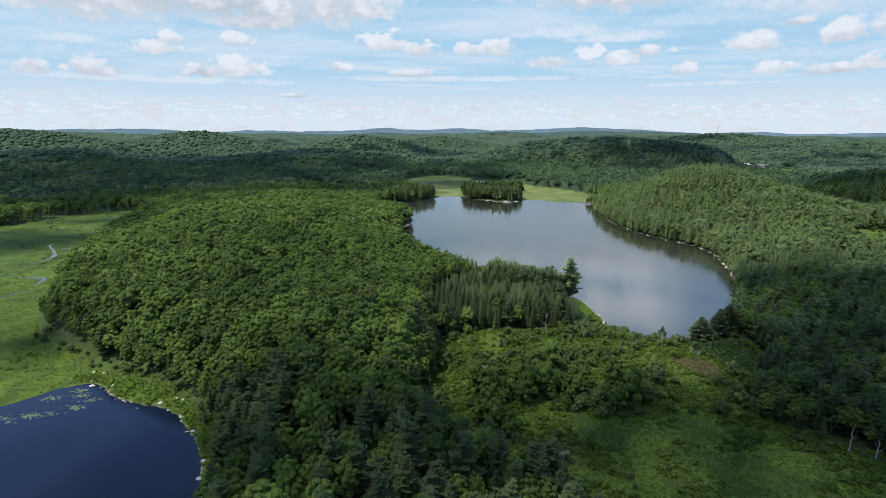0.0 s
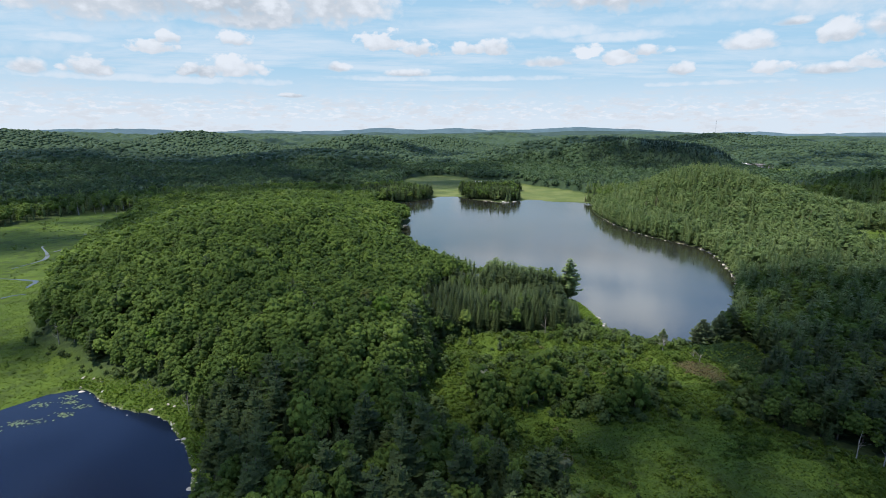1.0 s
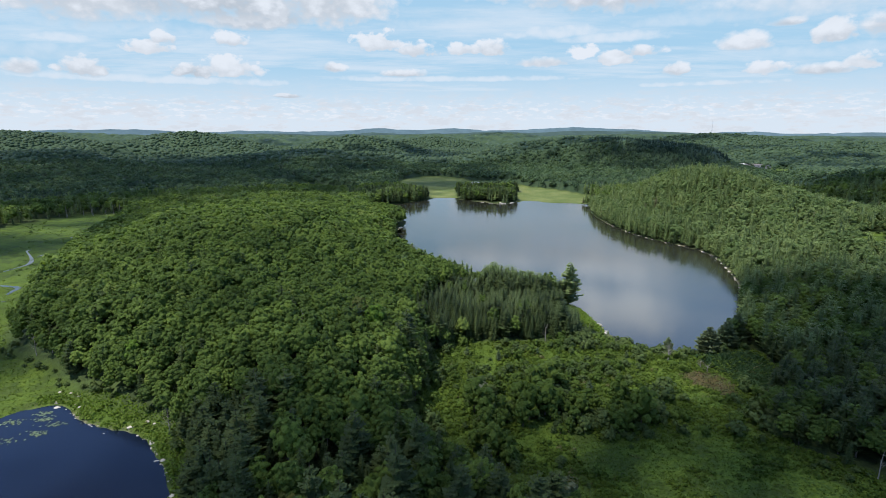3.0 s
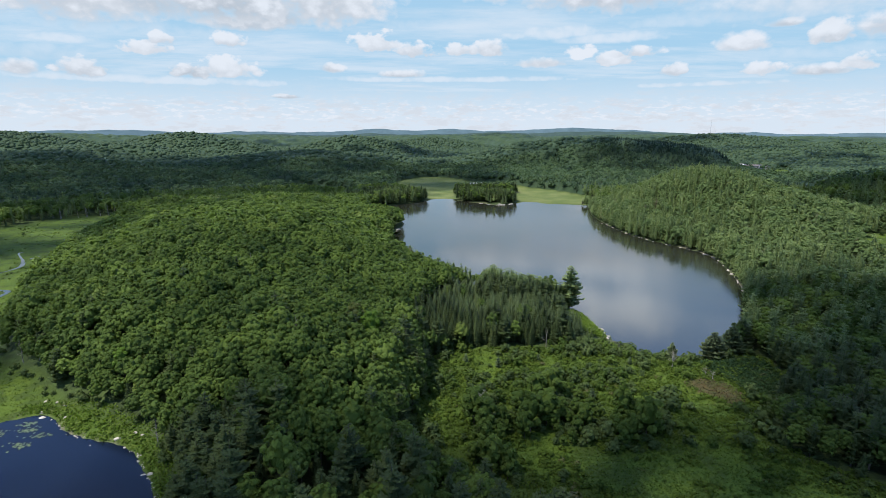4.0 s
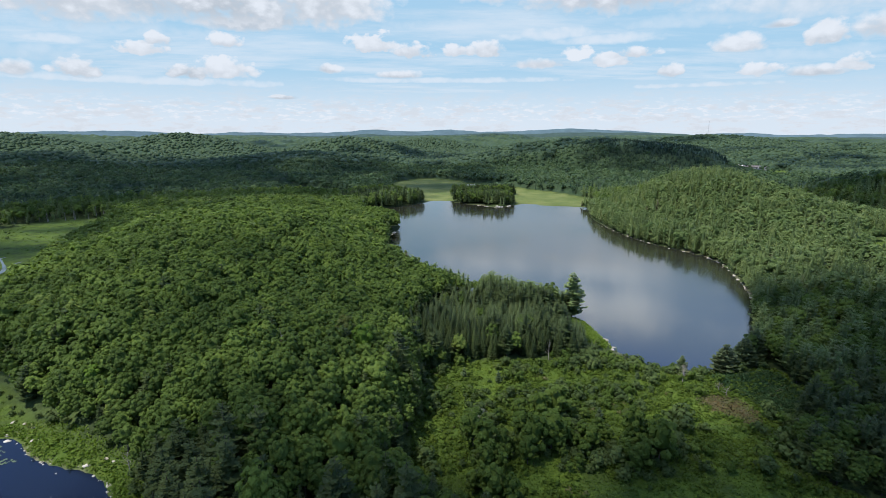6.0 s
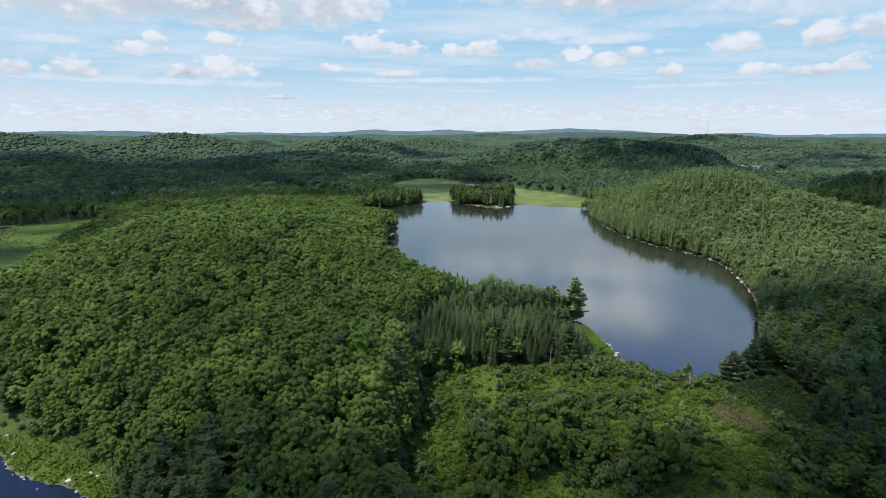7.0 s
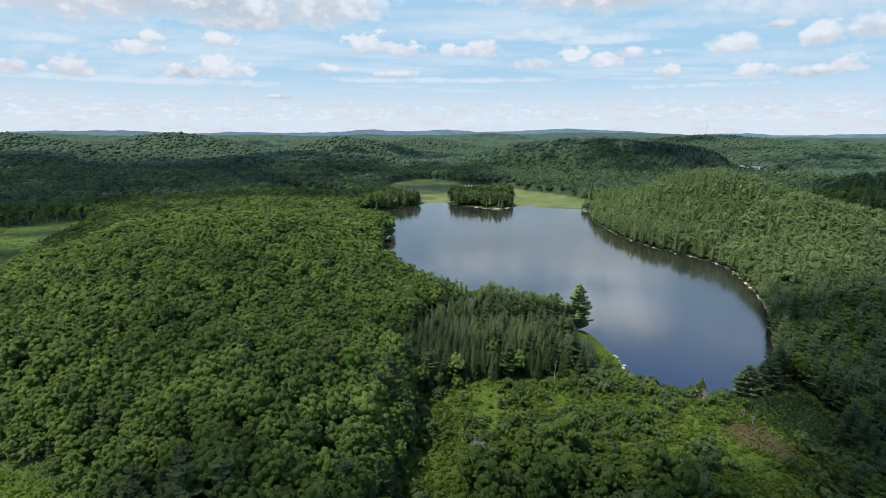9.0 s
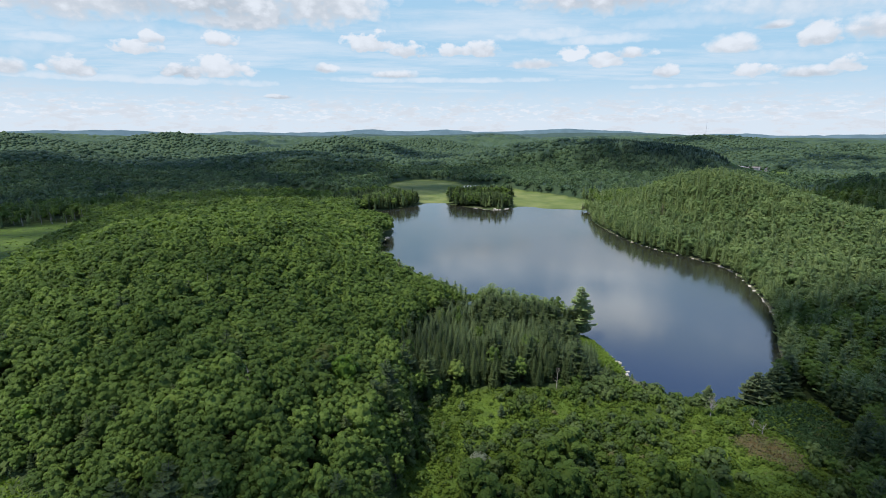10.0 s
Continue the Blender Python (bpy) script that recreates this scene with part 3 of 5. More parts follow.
# ---- ground: one sheet to the horizon ----
def build_ground():
    rings = np.concatenate([[0], np.geomspace(25, 4850, 210)])
    turn = np.concatenate([np.linspace(-56, 56, 380), np.linspace(56, 304, 60)[1:-1]])
    a, r = np.meshgrid(np.radians(turn), rings[1:])
    x, y = np.sin(a) * r, np.cos(a) * r
    x, y = np.append(x.ravel(), 0.0), np.append(y.ravel(), 0.0)
    z = height(x, y)
    n, rows = len(turn), len(rings) - 1
    i, j = np.meshgrid(np.arange(rows - 1), np.arange(n), indexing="ij")
    k = (j + 1) % n
    quads = np.stack([i * n + j, i * n + k, (i + 1) * n + k, (i + 1) * n + j], -1).reshape(-1, 4)
    hub = rows * n
    fan = np.stack([np.full(n, hub), (np.arange(n) + 1) % n, np.arange(n)], 1)
    wob = 5 * wavy(x, y, 18, 41)
    meadow = step(open_ground(x, y) + wob * 0.5, -5, 3)
    pale = step(np.maximum(inside(FAR_MEADOW, x, y), inside(STRIP, x, y)), -4, 4) * (0.75 + 0.25 * wavy(x, y, 50, 43))
    dry = step(inside(BROWN, x, y) + 0.7 * wob, -2, 3)
    w = wet_depth(x, y) + 0.8 * wavy(x, y, 7, 31)
    rocky = step(wavy(x, y, 30, 51), 0.0, 0.35)
    bank = step(w, -0.9 - 1.8 * (x > 120), -0.2) * (0.05 + 0.6 * rocky) * (1 - 0.8 * step(inside(WETLAND, x, y) - 12 * (x > -118), -2, 6)) * (1 - step(inside(FAR_MEADOW, x, y), -3, 3))
    me = mesh_of("ground", np.stack([x, y, z], 1), [quads, fan], GROUND, True, meadow=meadow, dry=dry, bank=bank, pale=pale)
    tagged(new("ground", me), "rolling woodland ground with marsh, clearing and rocky shores", "ground", kind="structure")


build_ground()


def sheet(name, poly, margin, label, material):
    c = poly.mean(axis=0)
    d = poly - c
    v = c + d * (1 + margin / np.linalg.norm(d, axis=1)[:, None])
    bm = bmesh.new()
    bm.faces.new([bm.verts.new((x, y, 0.0)) for x, y in v])
    bmesh.ops.triangulate(bm, faces=bm.faces[:])
    bmesh.ops.recalc_face_normals(bm, faces=bm.faces[:])
    if sum(f.normal.z for f in bm.faces) < 0:
        bmesh.ops.reverse_faces(bm, faces=bm.faces[:])
    me = bpy.data.meshes.new(name)
    bm.to_mesh(me)
    bm.free()
    me.materials.append(material)
    return tagged(new(name, me), label, "water", kind="structure")


sheet("lake_water", LAKE, 6, "calm grey-blue lake reflecting clouds and pines", WATER)
sheet("pond_water", POND, 6, "dark navy pond with still water", POND_WATER)


# ---- the woods ----
POINT = rounded([(-14, 206), (40, 214), (60, 217), (65, 228), (67, 256), (56, 276), (20, 304), (-8, 250)], 1)


def woods(spacing, near, far, seed, keep=None):
    """Places for trees between two distances: a loose grid, off water and open ground."""
    rng = np.random.default_rng(seed)
    half = far * 0.86
    gx, gy = np.meshgrid(np.arange(-half, half, spacing), np.arange(40, far, spacing))
    x = gx.ravel() + rng.uniform(-0.42, 0.42, gx.size) * spacing
    y = gy.ravel() + rng.uniform(-0.42, 0.42, gx.size) * spacing
    r = np.hypot(x, y)
    ok = (r >= near) & (r < far) & (np.abs(np.arctan2(x, y)) < radians(49 if far < 400 else 45))
    x, y = x[ok], y[ok]
    margin = 1.5 + rng.uniform(0, 4, len(x))
    ok = (open_ground(x, y) < -margin) & (wet_depth(x, y) < -0.8 - rng.uniform(0, 1.6, len(x)))
    dense = inside(POINT, x, y) > 0
    ok &= ~dense if keep is None else (dense if keep == "point" else True)
    x, y = x[ok], y[ok]
    return x, y


def species(x, y, rng):
    """0 broadleaf, 1 pine, 2 spruce."""
    pine, spruce = np.full(len(x), 0.03), np.full(len(x), 0.0)

    def rule(where_to, a, b):
        pine[where_to], spruce[where_to] = a, b
    r = np.hypot(x, y)
    patchy = wavy(x, y, 160, 77)
    rule(r > 560, 0.10, 0.06)
    rule((r > 560) & (patchy > 0.25), 0.30, 0.20)
    rule(r > 1150, 0.02, 0.01)
    rule((x > 80) & (y < 300), 0.42, 0.08)
    rule((x > 120) & (y >= 270) & (y < 760), 0.72, 0.04)
    rule((x > 235) & (y >= 300) & (y < 760), 0.56, 0.04)
    rule((inside(POND, x, y) > -30) & (y < 146), 0.62, 0.10)
    rule((inside(CLEARING, x, y) > -11) & (x < 6) & (y > 118), 0.14, 0.34)
    rule((x > -40) & (x < 40) & (y < 126), 0.22, 0.24)
    rule((inside(LAKE, x, y) > -16) & (x < 20) & (y > 215) & (y < 480), 0.30, 0.25)
    rule((x > 52) & (x < 84) & (y > 208) & (y < 240), 0.15, 0.80)
    rule(inside(POINT, x, y) > 0, 0.05, 0.93)
    rule((inside(POINT, x, y) > 0) & (y > 256) & (x > 26), 0.60, 0.38)
    rule((inside(ISLAND, x, y) > -4) | (inside(SPIT, x, y) > -4), 0.55, 0.33)
    rule((x < -330) & (y > 440) & (y < 640), 0.30, 0.30)
    rule(np.hypot((x - 540) / 170, (y - 1080) / 120) < 1, 0.45, 0.45)
    u = rng.uniform(0, 1, len(x))
    return np.where(u < pine, 1, np.where(u < pine + spruce, 2, 0))


def tall_scale(kind, x, y, rng):
    s = rng.normal(1.0, 0.10, len(x)).clip(0.75, 1.3)
    edge = step(-open_ground(x, y), 0, 14) * 0.3 + 0.7
    s = s * edge
    s = np.where((x > 80) & (y < 300), s * 0.85, s)
    s = np.where((kind > 0) & (x < -20) & (y > 135) & (y < 560), s * 0.82, s)
    s = np.where((inside(POINT, x, y) > 0) & (y > 240) & (x > 44), s * 0.85, s)
    s = np.where((kind == 0) & (x > -20) & (y < 130), s * 0.8, s)
    s = np.where((inside(LAKE, x, y) > -20) & (x < 30) & (y > 225) & (y < 430), s * 0.72, s)
    s = np.where((x > 60) & (x < 84) & (y > 208) & (y < 240) & (inside(POINT, x, y) < 0), s * 0.5, s)
    return np.where(inside(POINT, x, y) > 0, np.where((x < 26) & (y > 236), 0.70, 0.92) + 0.35 * (s - 1), s)


rng = np.random.default_rng(5)
CROWNS = {
    "near": [[broad_crown(rng, 13.5, 3.0 + 0.3 * (i % 3), 32 + i % 4, 1250, 0.44, 1) for i in range(6)],
             [needle_crown(rng, 17, 4.3, 12, 7, 7, 0.14, 0.02, 0.34, 0.7, 0.40, 0.8) for i in range(4)],
             [needle_crown(rng, 12.5, 2.5, 18, 8, 4, 0.06, 0.25, 0.22, 0.85) for i in range(4)]],
    "mid": [[broad_crown(rng, 13.5, 3.0 + 0.35 * (i % 3), 23 + i % 4, 560, 0.62, 1) for i in range(7)],
            [needle_crown(rng, 17, 4.3, 11, 6, 5, 0.14, 0.02, 0.34, 0.65, 0.36, 0.6) for i in range(5)],
            [needle_crown(rng, 12.5, 2.9, 13, 7, 3, 0.06, 0.25, 0.2, 0.8) for i in range(5)]],
    "back": [[broad_crown(rng, 13.5, 3.9, 13, 190, 1.15, 1) for i in range(6)],
             [needle_crown(rng, 16.5, 4.7, 8, 6, 3, 0.14, 0.02, 0.40, 0.68, 0.40, 0.5) for i in range(6)],
             [needle_crown(rng, 13.5, 2.8, 10, 6, 2, 0.06, 0.25, 0.2, 0.9, 0.5, 1.0) for i in range(5)]],
    "far": [[broad_crown(rng, 14, 4.4, 7, 50, 1.9, 1) for i in range(6)],
            [needle_crown(rng, 16, 4.2, 7, 5, 1, 0.08, 0.02, 0.4, 0.75, 0.3, 1.0) for i in range(5)],
            [needle_crown(rng, 14, 3.0, 7, 5, 1, 0.03, 0.2, 0.2, 0.9, 0.3, 1.0) for i in range(5)]],
    "dot": [[dot_crown(rng, 14, 5.0, False) for i in range(5)], [dot_crown(rng, 15, 3.2, True) for i in range(5)], [dot_crown(rng, 14, 2.6, True) for i in range(4)]],
}
FOLIAGE = [LEAF_MAPLE, NEEDLE_PINE, NEEDLE_SPRUCE]
KIND = ["maple_tree", "pine_tree", "spruce_tree"]
LABEL = ["broadleaf tree with a rounded bright green crown", "white pine with tiered dark green boughs", "narrow dark green spruce in a dense stand"]


def joined(name, label, kind, detail, x, y, scale, seed, wide=1.0, extra=None):
    """Many trees of one kind as one mesh of stuff."""
    if not len(x):
        return
    rng = np.random.default_rng(seed)
    z = height(x, y) - 0.15
    turn, pick, tint = rng.uniform(0, 6.283, len(x)), rng.integers(0, len(CROWNS[detail][kind]), len(x)), rng.uniform(0, 1, len(x))
    vs, qs, ts, hues, n = [], [], [], [], 0
    for k, (v, q, t) in enumerate(CROWNS[detail][kind]):
        m = np.where(pick == k)[0]
        if not len(m):
            continue
        c, s = np.cos(turn[m])[:, None], np.sin(turn[m])[:, None]
        f = scale[m][:, None]
        w = f * wide * rng.uniform(0.9, 1.15, (len(m), 1))
        p = np.stack([(v[:, 0] * c - v[:, 1] * s) * w + x[m][:, None], (v[:, 0] * s + v[:, 1] * c) * w + y[m][:, None],
                      v[:, 2] * f + z[m][:, None]], -1)
        off = n + np.arange(len(m))[:, None, None] * len(v)
        vs.append(p.reshape(-1, 3))
        qs.append((q[None] + off).reshape(-1, 4))
        ts.append((t[None] + off).reshape(-1, 3))
        hues.append(np.repeat(tint[m], len(v)))
        n += len(m) * len(v)
    leaf = {"near": (LEAF_MAPLE, NEEDLE_NEAR, NEEDLE_NEAR), "far": (FAR_HAZE_LEAF, FAR_HAZE_NEEDLE, FAR_HAZE_NEEDLE), "dot": (RIDGE_HAZE_LEAF, RIDGE_HAZE_NEEDLE, RIDGE_HAZE_NEEDLE)}.get(detail, FOLIAGE)[kind] if extra is None else extra
    me = mesh_of(name, np.concatenate(vs), [np.concatenate(qs), np.concatenate(ts)], leaf, tint=np.concatenate(hues))
    tagged(new(name, me), label, "trees", kind="stuff")


def tree_patterns(kind):
    """Trees with stem and crown, to be copied."""
    rng = np.random.default_rng(60 + kind)
    made = []
    for v, q, t in CROWNS["near"][kind]:
        root = tagged(new(KIND[kind]), LABEL[kind], "tree", "trees of the near wood")
        tall, thick = ((11, 0.20), (17.2, 0.24), (13, 0.14))[kind]
        sv, sq, st = stem(rng, tall, thick, (7, 5, 0)[kind], 3.0)
        trunk = new("trunk", mesh_of("trunk", sv, [sq, st], BARK))
        crown = new("crown", mesh_of("crown", v, [q, t], NEEDLE_NEAR if kind else LEAF_MAPLE, tint=np.zeros(len(v))))
        trunk.parent = crown.parent = root
        made.append(root)
    return made


def plant(kind, x, y, scale, seed):
    rng = np.random.default_rng(seed)
    z = height(x, y)
    patterns = tree_patterns(kind)
    for i, (a, b, c, s) in enumerate(zip(x, y, z, scale)):
        m = Matrix.LocRotScale((a, b, c - 0.1), Euler((0, 0, rng.uniform(0, 6.28))), (s * rng.uniform(0.9, 1.12), s * rng.uniform(0.9, 1.12), s))
        if i < len(patterns):
            patterns[i].matrix_basis = m
        else:
            copy_thing(patterns[i % len(patterns)], m)


def canopy(name, near, far, cell, tall, uneven, material, seed):
    """The closed roof of the far woods: one tree top a corner, sinking to the ground at their edges."""
    rng = np.random.default_rng(seed)
    rows = int((far - near) / (cell * 1.5)) + 2
    cols = int(radians(100) * (near + far) / 2 / cell)
    a, r = np.meshgrid(np.linspace(-50, 50, cols), np.linspace(near, far, rows))
    a = np.radians(a + rng.uniform(-0.35, 0.35, a.shape) * 100 / cols)
    r = r + rng.uniform(-0.35, 0.35, r.shape) * (far - near) / rows
    x, y = (np.sin(a) * r).ravel(), (np.cos(a) * r).ravel()
    free = np.maximum.reduce([open_ground(x, y), wet_depth(x, y), inside(ISLAND, x, y), inside(SPIT, x, y), inside(GROVE, x, y)])
    grown = step(-free, 4.0, 14.0)
    top = tall + 0.9 * wavy(x, y, 26, seed) + np.clip(rng.normal(0, uneven, len(x)), -7, 4)
    z = height(x, y) + top * grown - 1.5 * (grown <= 0)
    i, j = np.meshgrid(np.arange(rows - 1), np.arange(cols - 1), indexing="ij")
    p = (i * cols + j).ravel()
    tris = np.concatenate([np.stack([p, p + 1, p + cols + 1], 1), np.stack([p, p + cols + 1, p + cols], 1)])
    bare = (grown[tris] <= 0).all(axis=1)
    me = mesh_of(name, np.stack([x, y, z], 1), [tris[~bare]], material, tint=np.clip(0.45 + 0.25 * wavy(x, y, 60, seed + 9) + 0.4 * wavy(x, y, 240, seed + 12) + rng.normal(0, 0.2, len(x)), 0, 0.98))
    tagged(new(name, me), "closed green roof of distant mixed woods", "trees", kind="stuff")


def build_woods():
    rng = np.random.default_rng(8)
    x1, y1 = woods(4.15, 60, 330, 1)
    x2, y2 = woods(2.6, 60, 330, 2, "point")
    x3, y3 = woods(3.6, 60, 330, 3)
    m = (inside(CLEARING, x3, y3) > -13) & (x3 < 8) & (y3 > 112)
    x, y = np.concatenate([x1, x2, x3[m]]), np.concatenate([y1, y2, y3[m]])
    m = (inside(CLEARING, x, y) > -9) & (y > 196) & (x > 78) & (x < 130)      # the bay's shore is bare but for the lone pines
    x, y = x[~m], y[~m]
    kind = species(x, y, rng)
    scale = tall_scale(kind, x, y, rng)
    close = np.hypot(x + 30, (y - 135) * 1.2)
    for k in range(3):
        m = np.where(kind == k)[0]
        m = m[np.argsort(close[m])]
        plant(k, x[m[:300]], y[m[:300]], scale[m[:300]], 70 + k)
        rest = m[300:]
        by = (close[rest] < 105) | ((x[rest] > 70) & (y[rest] < 190) & (x[rest] < 175))
        joined(("slope_maples", "slope_pines", "slope_spruces")[k], LABEL[k] + "s packed together", k, "near", x[rest[by]], y[rest[by]], scale[rest[by]], 85 + k)
        rest = rest[~by]
        joined(("hillside_maples", "hillside_pines", "point_spruces")[k], LABEL[k] + "s packed together", k, "mid", x[rest], y[rest], scale[rest], 80 + k)
    for detail, spacing, near, far, grow, word in (("back", 5.5, 330, 640, 1.0, "lakeside"), ("back", 7.0, 640, 760, 1.0, "valley_edge"), ("far", 9.0, 760, 1150, 1.0, "valley"),
                                                   ("dot", 11.5, 1150, 2300, 1.0, "ridge"), ("dot", 42.0, 2300, 4300, 1.1, "horizon")):
        x, y = woods(spacing, near, far, int(far), "all")
        kind = species(x, y, rng)
        scale = tall_scale(kind, x, y, rng) * grow
        if far == 640:                                      # the paler woods across the lake
            m = (kind == 0) & (x > 60)
            joined("east_shore_broadleaf_wood", "pale green broadleaf trees among lakeside pines", 0, detail, x[m], y[m], scale[m], 641, 1.0, LAKE_LEAF)
            kind = np.where(m, 9, kind)
        for k in range(1 if near > 2000 else 0, 3):
            m = kind == k
            joined(word + "_" + ("broadleaf_wood", "pine_wood", "spruce_wood")[k], "unbroken far wood of " + ("broadleaf trees", "pines", "spruces")[k],
                   k, detail, x[m], y[m], scale[m], int(far) + k, {1150: 1.05, 2300: 1.3}.get(near, 1.0))
    canopy("valley_canopy", 752, 1160, 5.2, 8.6, 1.8, GAP_SHADE_LEAF, 3)
    canopy("ridge_canopy", 1140, 2310, 6.4, 9.8, 1.3, RIDGE_HAZE_LEAF, 4)
    canopy("horizon_canopy", 2290, 4350, 13.0, 12.0, 4.6, RIDGE_HAZE_LEAF, 5)
    x, y = np.meshgrid(np.arange(110, 215, 3.2), np.arange(205, 640, 3.2))
    x, y = x.ravel() + rng.uniform(-1.4, 1.4, x.size), y.ravel() + rng.uniform(-1.4, 1.4, x.size)
    w = inside(LAKE, x, y)
    m = (w < -0.5) & (w > -4.5) & (x > 128) & (open_ground(x, y) < -2)
    joined("bank_pines", "white pines leaning out along the lake bank", 1, "back", x[m], y[m], rng.uniform(0.55, 0.95, m.sum()), 79)
    x, y = woods(6.5, 900, 1300, 77, "all")
    m = np.hypot((x - 490) / 190, (y - 1070) / 130) < 1
    joined("knoll_conifers", "dark conifers crowding a far knoll", 1, "dot", x[m], y[m], rng.uniform(0.8, 1.2, m.sum()), 78)
    x, y = rng.uniform(520, 800, 260), rng.uniform(880, 1230, 260)          # trees among the village houses
    m = (inside(FIELD, x, y) > 2) & (rng.uniform(0, 1, 260) < np.where(y > 1185, 0.9, 0.55))
    joined("village_trees", "garden trees round far village houses", 0, "far", x[m], y[m], rng.uniform(0.35, 0.65, m.sum()), 84)
    # the islet, the spit and the farm's grove: close-set conifers
    rng = np.random.default_rng(9)
    x, y = [], []
    for poly, count in ((ISLAND, 260), (SPIT, 420), (GROVE, 420)):
        lo, hi = poly.min(axis=0), poly.max(axis=0)
        px, py = rng.uniform(lo[0], hi[0], count), rng.uniform(lo[1], hi[1], count)
        ok = (inside(poly, px, py) > 0.5) & (wet_depth(px, py) < -1)
        x, y = np.append(x, px[ok]), np.append(y, py[ok])
    kind = np.where(rng.uniform(0, 1, len(x)) < 0.55, 1, np.where(rng.uniform(0, 1, len(x)) < 0.6, 2, 0))
    scale = rng.normal(1.0, 0.1, len(x)) * np.where(y > 755, 0.45, 1.0)
    for k in range(3):
        m = kind == k
        joined(("islet_broadleaves", "islet_pines", "islet_spruces")[k], "dense dark lakeside grove of " + ("broadleaf trees", "pines", "spruces")[k], k, "back", x[m], y[m], scale[m], 95 + k, 1.0, NEEDLE_NEAR if k else None)


build_woods()


# ---- far ridges, distance haze painted into their colour as blue ----
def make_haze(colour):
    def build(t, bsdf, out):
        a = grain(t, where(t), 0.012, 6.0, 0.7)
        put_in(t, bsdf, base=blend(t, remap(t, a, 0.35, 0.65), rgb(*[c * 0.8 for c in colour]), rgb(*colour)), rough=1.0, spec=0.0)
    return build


def backdrop_ridge(name, radius, crests, material, label):
    """A long ridge round the horizon; crests: azimuth in degrees and height."""
    az = np.linspace(-60, 60, 361)
    top = np.interp(az, [c[0] for c in crests], [c[1] for c in crests])
    top = np.convolve(np.pad(top, 4, "edge"), np.ones(9) / 9, "valid") + 8 * wavy(az * 40, az * 0 + radius, 130, 5) + 5 * wavy(az * 40, az * 0 + radius, 34, 8)
    top = top.mean() + (top - top.mean()) * 1.15
    rows = []
    for back, f in ((-260, 0.0), (-120, 0.55), (-30, 0.93), (0, 1.0), (40, 0.9)):
        a = np.radians(az)
        r = radius + back
        rows.append(np.stack([np.sin(a) * r, np.cos(a) * r, top * f - 20 * (1 - f)], 1))
    n = len(az)
    j = np.arange(n - 1)
    quads = np.concatenate([np.stack([i * n + j, i * n + j + 1, (i + 1) * n + j + 1, (i + 1) * n + j], 1) for i in range(4)])
    tagged(new(name, mesh_of(name, np.concatenate(rows), [quads[:, ::-1]], material, True)), label, "hills", kind="structure")


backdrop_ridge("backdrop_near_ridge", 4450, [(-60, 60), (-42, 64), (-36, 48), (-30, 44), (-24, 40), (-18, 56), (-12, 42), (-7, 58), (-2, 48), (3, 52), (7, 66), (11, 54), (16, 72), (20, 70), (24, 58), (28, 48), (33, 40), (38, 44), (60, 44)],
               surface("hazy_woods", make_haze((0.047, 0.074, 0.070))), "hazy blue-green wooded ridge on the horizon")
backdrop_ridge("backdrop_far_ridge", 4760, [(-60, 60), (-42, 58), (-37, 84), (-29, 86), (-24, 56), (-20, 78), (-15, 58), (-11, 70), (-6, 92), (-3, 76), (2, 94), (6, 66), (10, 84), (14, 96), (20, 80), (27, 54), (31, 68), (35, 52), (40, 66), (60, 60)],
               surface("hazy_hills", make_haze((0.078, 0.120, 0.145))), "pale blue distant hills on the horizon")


# ---- unseen clouds, added to cast the shade that lies on the land ----
def make_cloud(t, bsdf, out):
    a = grain(t, where(t), 0.02, 6.0)
    put_in(t, bsdf, base=blend(t, a, rgb(0.75, 0.76, 0.78), rgb(0.86, 0.86, 0.87)), rough=1.0, spec=0.0, bump=bumpy(t, a, 20.0))
    thin = node(t, "ShaderNodeBsdfTranslucent", {"Color": rgb(0.8, 0.82, 0.85)})
    body = node(t, "ShaderNodeMixShader", {0: 0.6, 1: bsdf.outputs[0], 2: thin.outputs[0]})
    clear = node(t, "ShaderNodeBsdfTransparent")                 # vapour: each billow lets much of the sun through
    t.links.new(node(t, "ShaderNodeMixShader", {0: 0.74, 1: body.outputs[0], 2: clear.outputs[0]}).outputs[0], out.inputs[0])


CLOUD = surface("cloud", make_cloud)


def shade_cloud(x, y, wide, deep, turn, seed, puffs=46, base=700.0):
    """An unseen heap cloud, added to shade the land round (x, y): flat-based, billowing, ragged at the rim."""
    rng = np.random.default_rng(seed)
    centre = Vector((x, y, 0)) + TO_SUN * (base / TO_SUN.z)
    s = Shape()
    v0, f0 = BALLS[1]
    c, k = math.cos(radians(turn)), math.sin(radians(turn))
    for i in range(puffs):
        q, a = math.sqrt(rng.uniform(0, 1)), rng.uniform(0, 6.283)
        u, v = q * math.cos(a) * wide, q * math.sin(a) * deep
        r = min(wide, deep) * rng.uniform(0.16, 0.34) * (1.15 - 0.6 * q)
        p = v0 * (1 + rng.uniform(-0.25, 0.25, (len(v0), 1))) * r
        p[:, 2] = np.maximum(p[:, 2] * 0.8, -0.15 * r)
        s.add(p + (u * c - v * k, u * k + v * c, r * 0.3 * (1 - q)), tris=f0)
    v, q, t = s.arrays()
    ob = new("cumulus_cloud", mesh_of("cumulus_cloud", v, [t], CLOUD))
    ob.location = centre
    return tagged(ob, "unseen heap cloud added to shade the land", "cloud", "clouds overhead", kind="structure")


